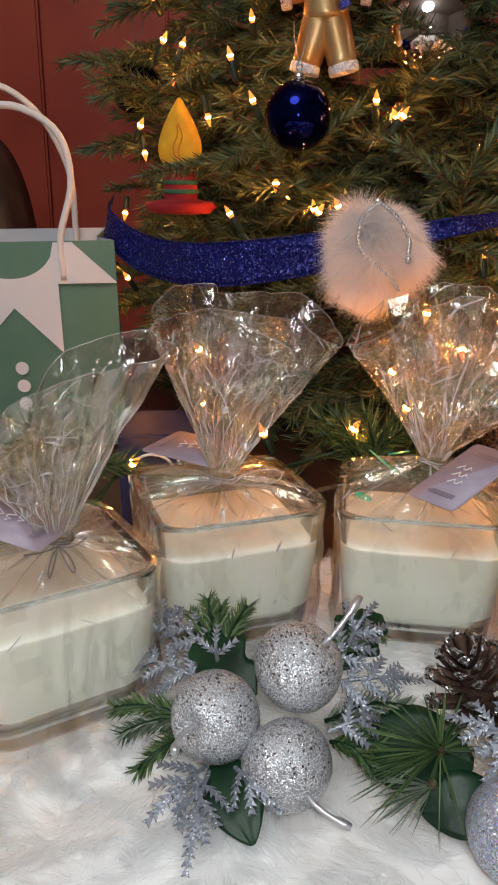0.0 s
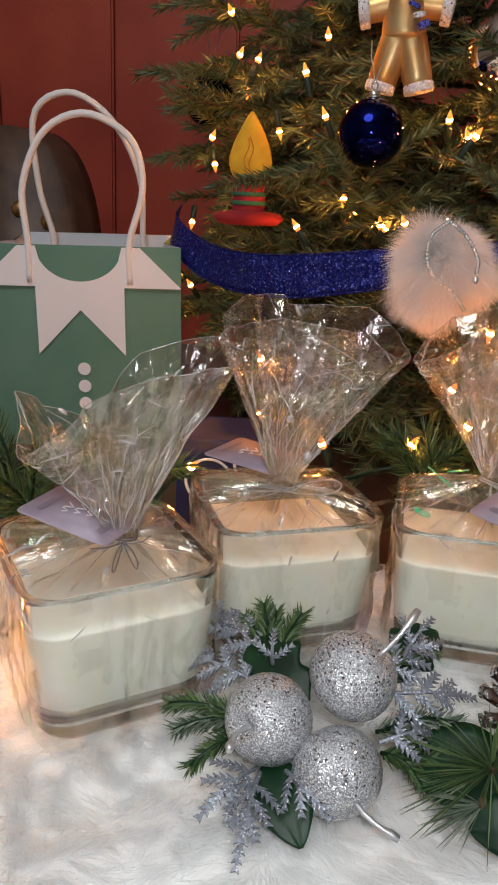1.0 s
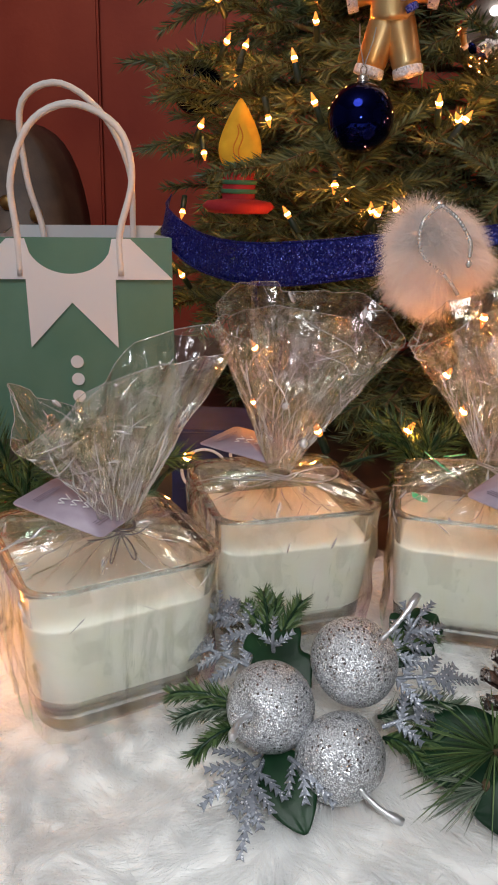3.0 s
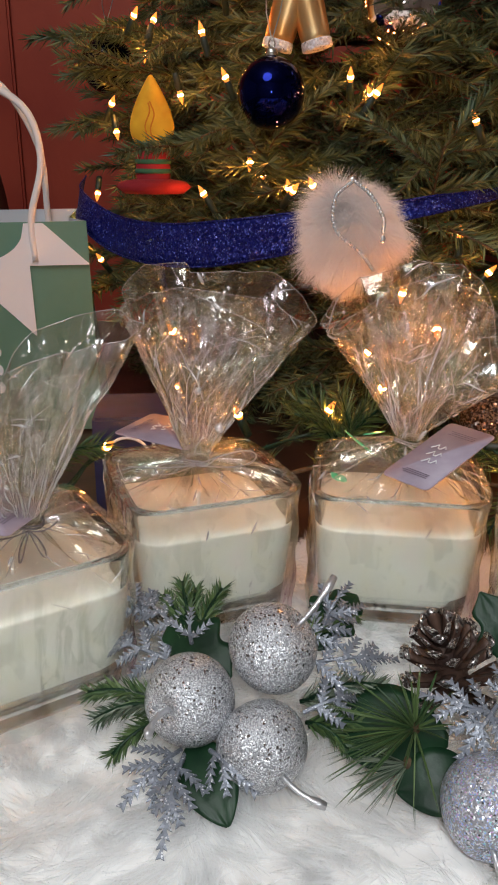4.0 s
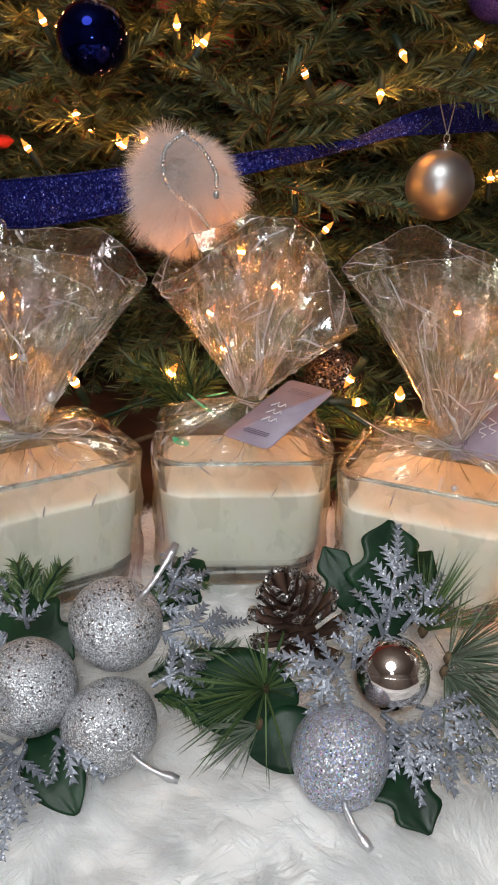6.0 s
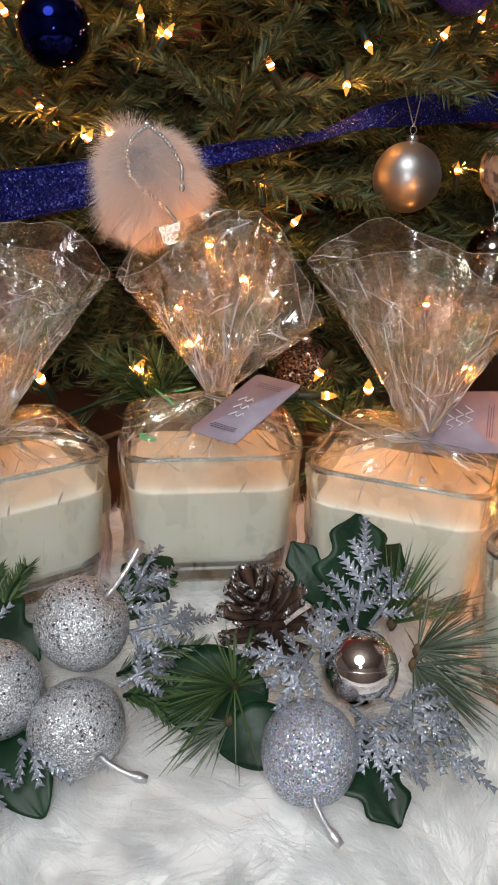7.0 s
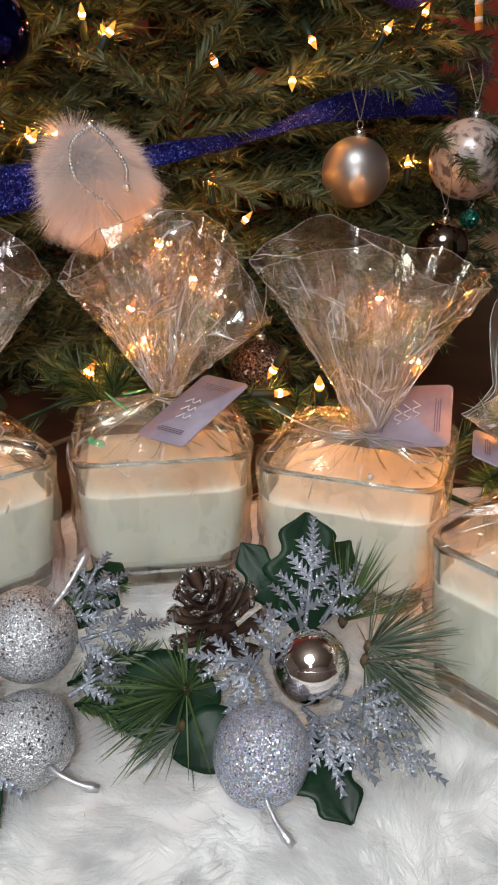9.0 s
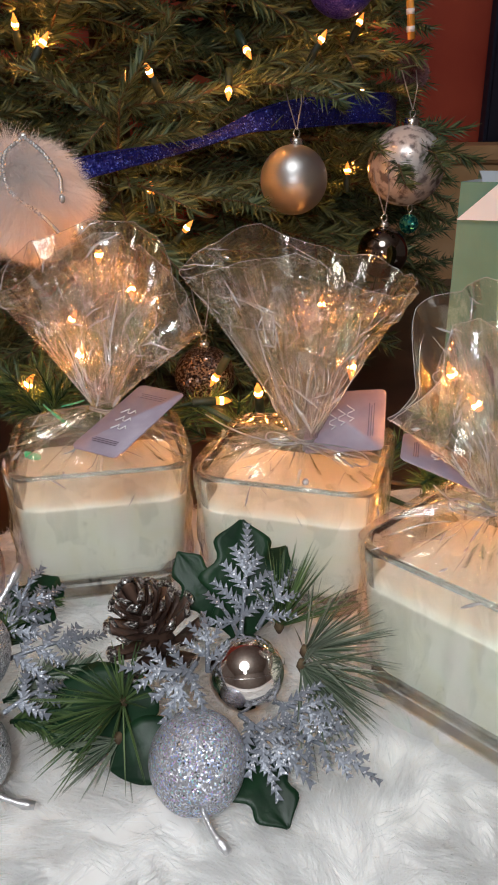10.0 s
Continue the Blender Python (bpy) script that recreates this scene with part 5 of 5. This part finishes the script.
spray_part(p2, (0.0365, 0.399, 0.023), (-0.72, -0.50, 0.02), 62, 0.035, 0.50, NEEDLE, 60, 0.0006)
spray_part(p2, (0.0365, 0.399, 0.023), (-0.10, 0.2, 0.8), 26, 0.024, 0.6, NEEDLE, 61)
spray_part(p2, (0.0340, 0.392, 0.012), (-0.85, -0.45, 0.0), 34, 0.024, 0.34, NEEDLE_S, 62, 0.0005)
spray_part(p2, (0.1080, 0.405, 0.030), (0.7, -0.15, 0.35), 70, 0.038, 0.50, NEEDLE_S, 63, 0.0006)
spray_part(p2, (0.1060, 0.402, 0.026), (0.5, -0.75, -0.15), 70, 0.038, 0.42, NEEDLE_S, 64, 0.0006)
spray_part(p2, (0.1000, 0.415, 0.036), (0.35, 0.1, 0.9), 50, 0.038, 0.40, NEEDLE, 65, 0.0006)
for base, tip, w, n in (((0.0640, 0.392, 0.036), (0.0370, 0.396, 0.041), 0.010, 9), ((0.0680, 0.394, 0.036), (0.0690, 0.408, 0.052), 0.008, 6), ((0.0640, 0.395, 0.040), (0.0500, 0.380, 0.028), 0.011, 9),
                        ((0.0830, 0.408, 0.040), (0.0905, 0.432, 0.074), 0.012, 10), ((0.0900, 0.410, 0.040), (0.1080, 0.424, 0.056), 0.010, 7), ((0.0820, 0.408, 0.040), (0.0720, 0.420, 0.052), 0.009, 6),
                        ((0.0780, 0.385, 0.022), (0.0980, 0.358, 0.012), 0.012, 10), ((0.0900, 0.390, 0.022), (0.1170, 0.372, 0.018), 0.012, 9), ((0.0800, 0.384, 0.018), (0.0860, 0.356, 0.010), 0.010, 8),
                        ((0.0980, 0.380, 0.014), (0.1220, 0.356, 0.010), 0.009, 8)):
    fern_part(p2, base, tip, w, n)


# ---- greenery and small things behind the candles ----
def garland(label, spots, seed):
    g = thing("pine_garland", label, "garland")
    r = np.random.default_rng(seed)
    line = curve(spots, 30)
    part("stem", Build().tube([tuple(p) for p in line], 0.0016, 6), TWIG, g)
    for k in range(2, 29, 2):
        p = line[k]
        way = unit(np.array([r.normal(0, 0.7), r.normal(-0.35, 0.5), r.uniform(0.1, 0.9)]))
        sprig_part(g, tuple(p), tuple(p + way * r.uniform(0.03, 0.05)), 0.022, 2600, seed + k)
    return g


garland("green pine garland lying behind the candles", [(-0.34, 0.56, 0.014), (-0.27, 0.52, 0.030), (-0.22, 0.50, 0.034), (-0.17, 0.525, 0.014)], 100)
garland("green pine garland lying between the candles and tree", [(-0.135, 0.61, 0.012), (-0.06, 0.62, 0.022), (0.01, 0.605, 0.050), (0.06, 0.615, 0.038), (0.12, 0.62, 0.030), (0.20, 0.56, 0.022), (0.28, 0.53, 0.02)], 200)

def tuft(at, seed, reach, label):
    t = thing("pine_garland", label, "garland")
    r = np.random.default_rng(seed)
    x, y, z = at
    for k in range(10):
        way = unit(np.array([r.normal(0, 0.8), r.normal(-0.2, 0.35), r.normal(0.25, 0.5)])) * reach * r.uniform(0.6, 1.0)
        sprig_part(t, at, (x + way[0], y + way[1], max(z + way[2], 0.004)), 0.020, 2400, seed * 20 + k)
    part("stem", Build().tube([(x, y + 0.002, -0.012), (x - 0.002, y + 0.002, z * 0.5), (x, y, z)], 0.0018, 6), TWIG, t)


tuft((0.004, 0.602, 0.060), 31, 0.048, "bright green pine tuft with wire between two candles")
tuft((-0.208, 0.505, 0.052), 32, 0.050, "green pine tuft beside the gift bag")
tuft((-0.180, 0.575, 0.045), 36, 0.050, "olive green pine tuft in front of the gift bag")
tuft((-0.250, 0.560, 0.050), 37, 0.055, "green pine tuft over the striped cloth")
tuft((-0.105, 0.592, 0.030), 33, 0.035, "green pine tuft lit by warm bulbs behind the candles")
tuft((0.118, 0.605, 0.036), 34, 0.040, "dark green pine tuft behind the candles")
tuft((0.245, 0.545, 0.040), 35, 0.045, "green pine tuft behind the last candle")

box = thing("gift_box", "dark blue wrapped gift with pale ring pattern", "gift", (-0.135, 0.665, -0.014), 12)
part("body", Build().box((-0.035, -0.03, 0), (0.035, 0.03, 0.075), bevel=0.002), GIFT_BLUE, box, smooth=False)
for x, z, rr in ((-0.012, 0.045, 0.016), (0.018, 0.058, 0.012), (0.014, 0.024, 0.013)):
    part("ring_print", Build().tube([(x + rr * math.cos(t), -0.0304, z + rr * math.sin(t)) for t in np.linspace(0, 2 * math.pi, 33)], 0.0011, 6), WHITE_PAPER, box)

cloth = thing("plaid_cloth", "folded red and cream striped cloth on the table", "cloth", (-0.33, 0.60, -0.014), 5)
for k in range(5):
    part("stripe", Build().box((-0.10, -0.05 + 0.022 * k, 0), (0.10, -0.029 + 0.022 * k, 0.014), bevel=0.003), PLAID_WHITE if k % 2 else PLAID_RED, cloth)

chair = thing("armchair", "dark brown leather chair back with brass nail heads", "chair", (-0.66, 1.25, -0.70), -8)
b = Build()
rows = []
for y in np.linspace(-0.03, 0.05, 4):
    rows.append([(0.17 * math.copysign(abs(math.cos(t)) ** 0.5, math.cos(t)), y, 0.60 + 0.40 * math.copysign(abs(math.sin(t)) ** 0.55, math.sin(t))) for t in np.linspace(0, 2 * math.pi, 48, endpoint=False)])
b.grid(rows, True, 0, True)
part("backrest", b, CHAIR, chair)
part("seat", Build().box((-0.19, -0.40, 0.36), (0.19, 0.0, 0.44), bevel=0.02), CHAIR, chair)
nail = Build().lathe([(0.011, 0.0), (0.0105, 0.003), (0.007, 0.006), (0.001, 0.007)], 12, pose(0, -0.03, 0, 90)).mesh("nail_head", BRASS)
for k in range(10):
    ob = new("nail_head", nail)
    ob.parent, ob.location = chair, (0.02 + 0.05 * (k % 3), 0, 0.90 - 0.05 * (k // 3) - 0.015 * (k % 3))
for x in (-0.16, 0.16):
    for y in (-0.36, -0.04):
        part("leg", Build().box((x - 0.02, y - 0.02, 0), (x + 0.02, y + 0.02, 0.37), bevel=0.003), CHAIR, chair, smooth=False)

chest = thing("wooden_chest", "tan wooden chest standing behind the tree", "chest", (0.62, 1.44, -0.70), -3)
part("body", Build().box((-0.26, -0.08, 0), (0.34, 0.10, 0.86), bevel=0.004), TAN, chest, smooth=False)
part("lid", Build().box((-0.27, -0.09, 0.86), (0.35, 0.11, 0.885), bevel=0.004), TAN, chest, smooth=False)
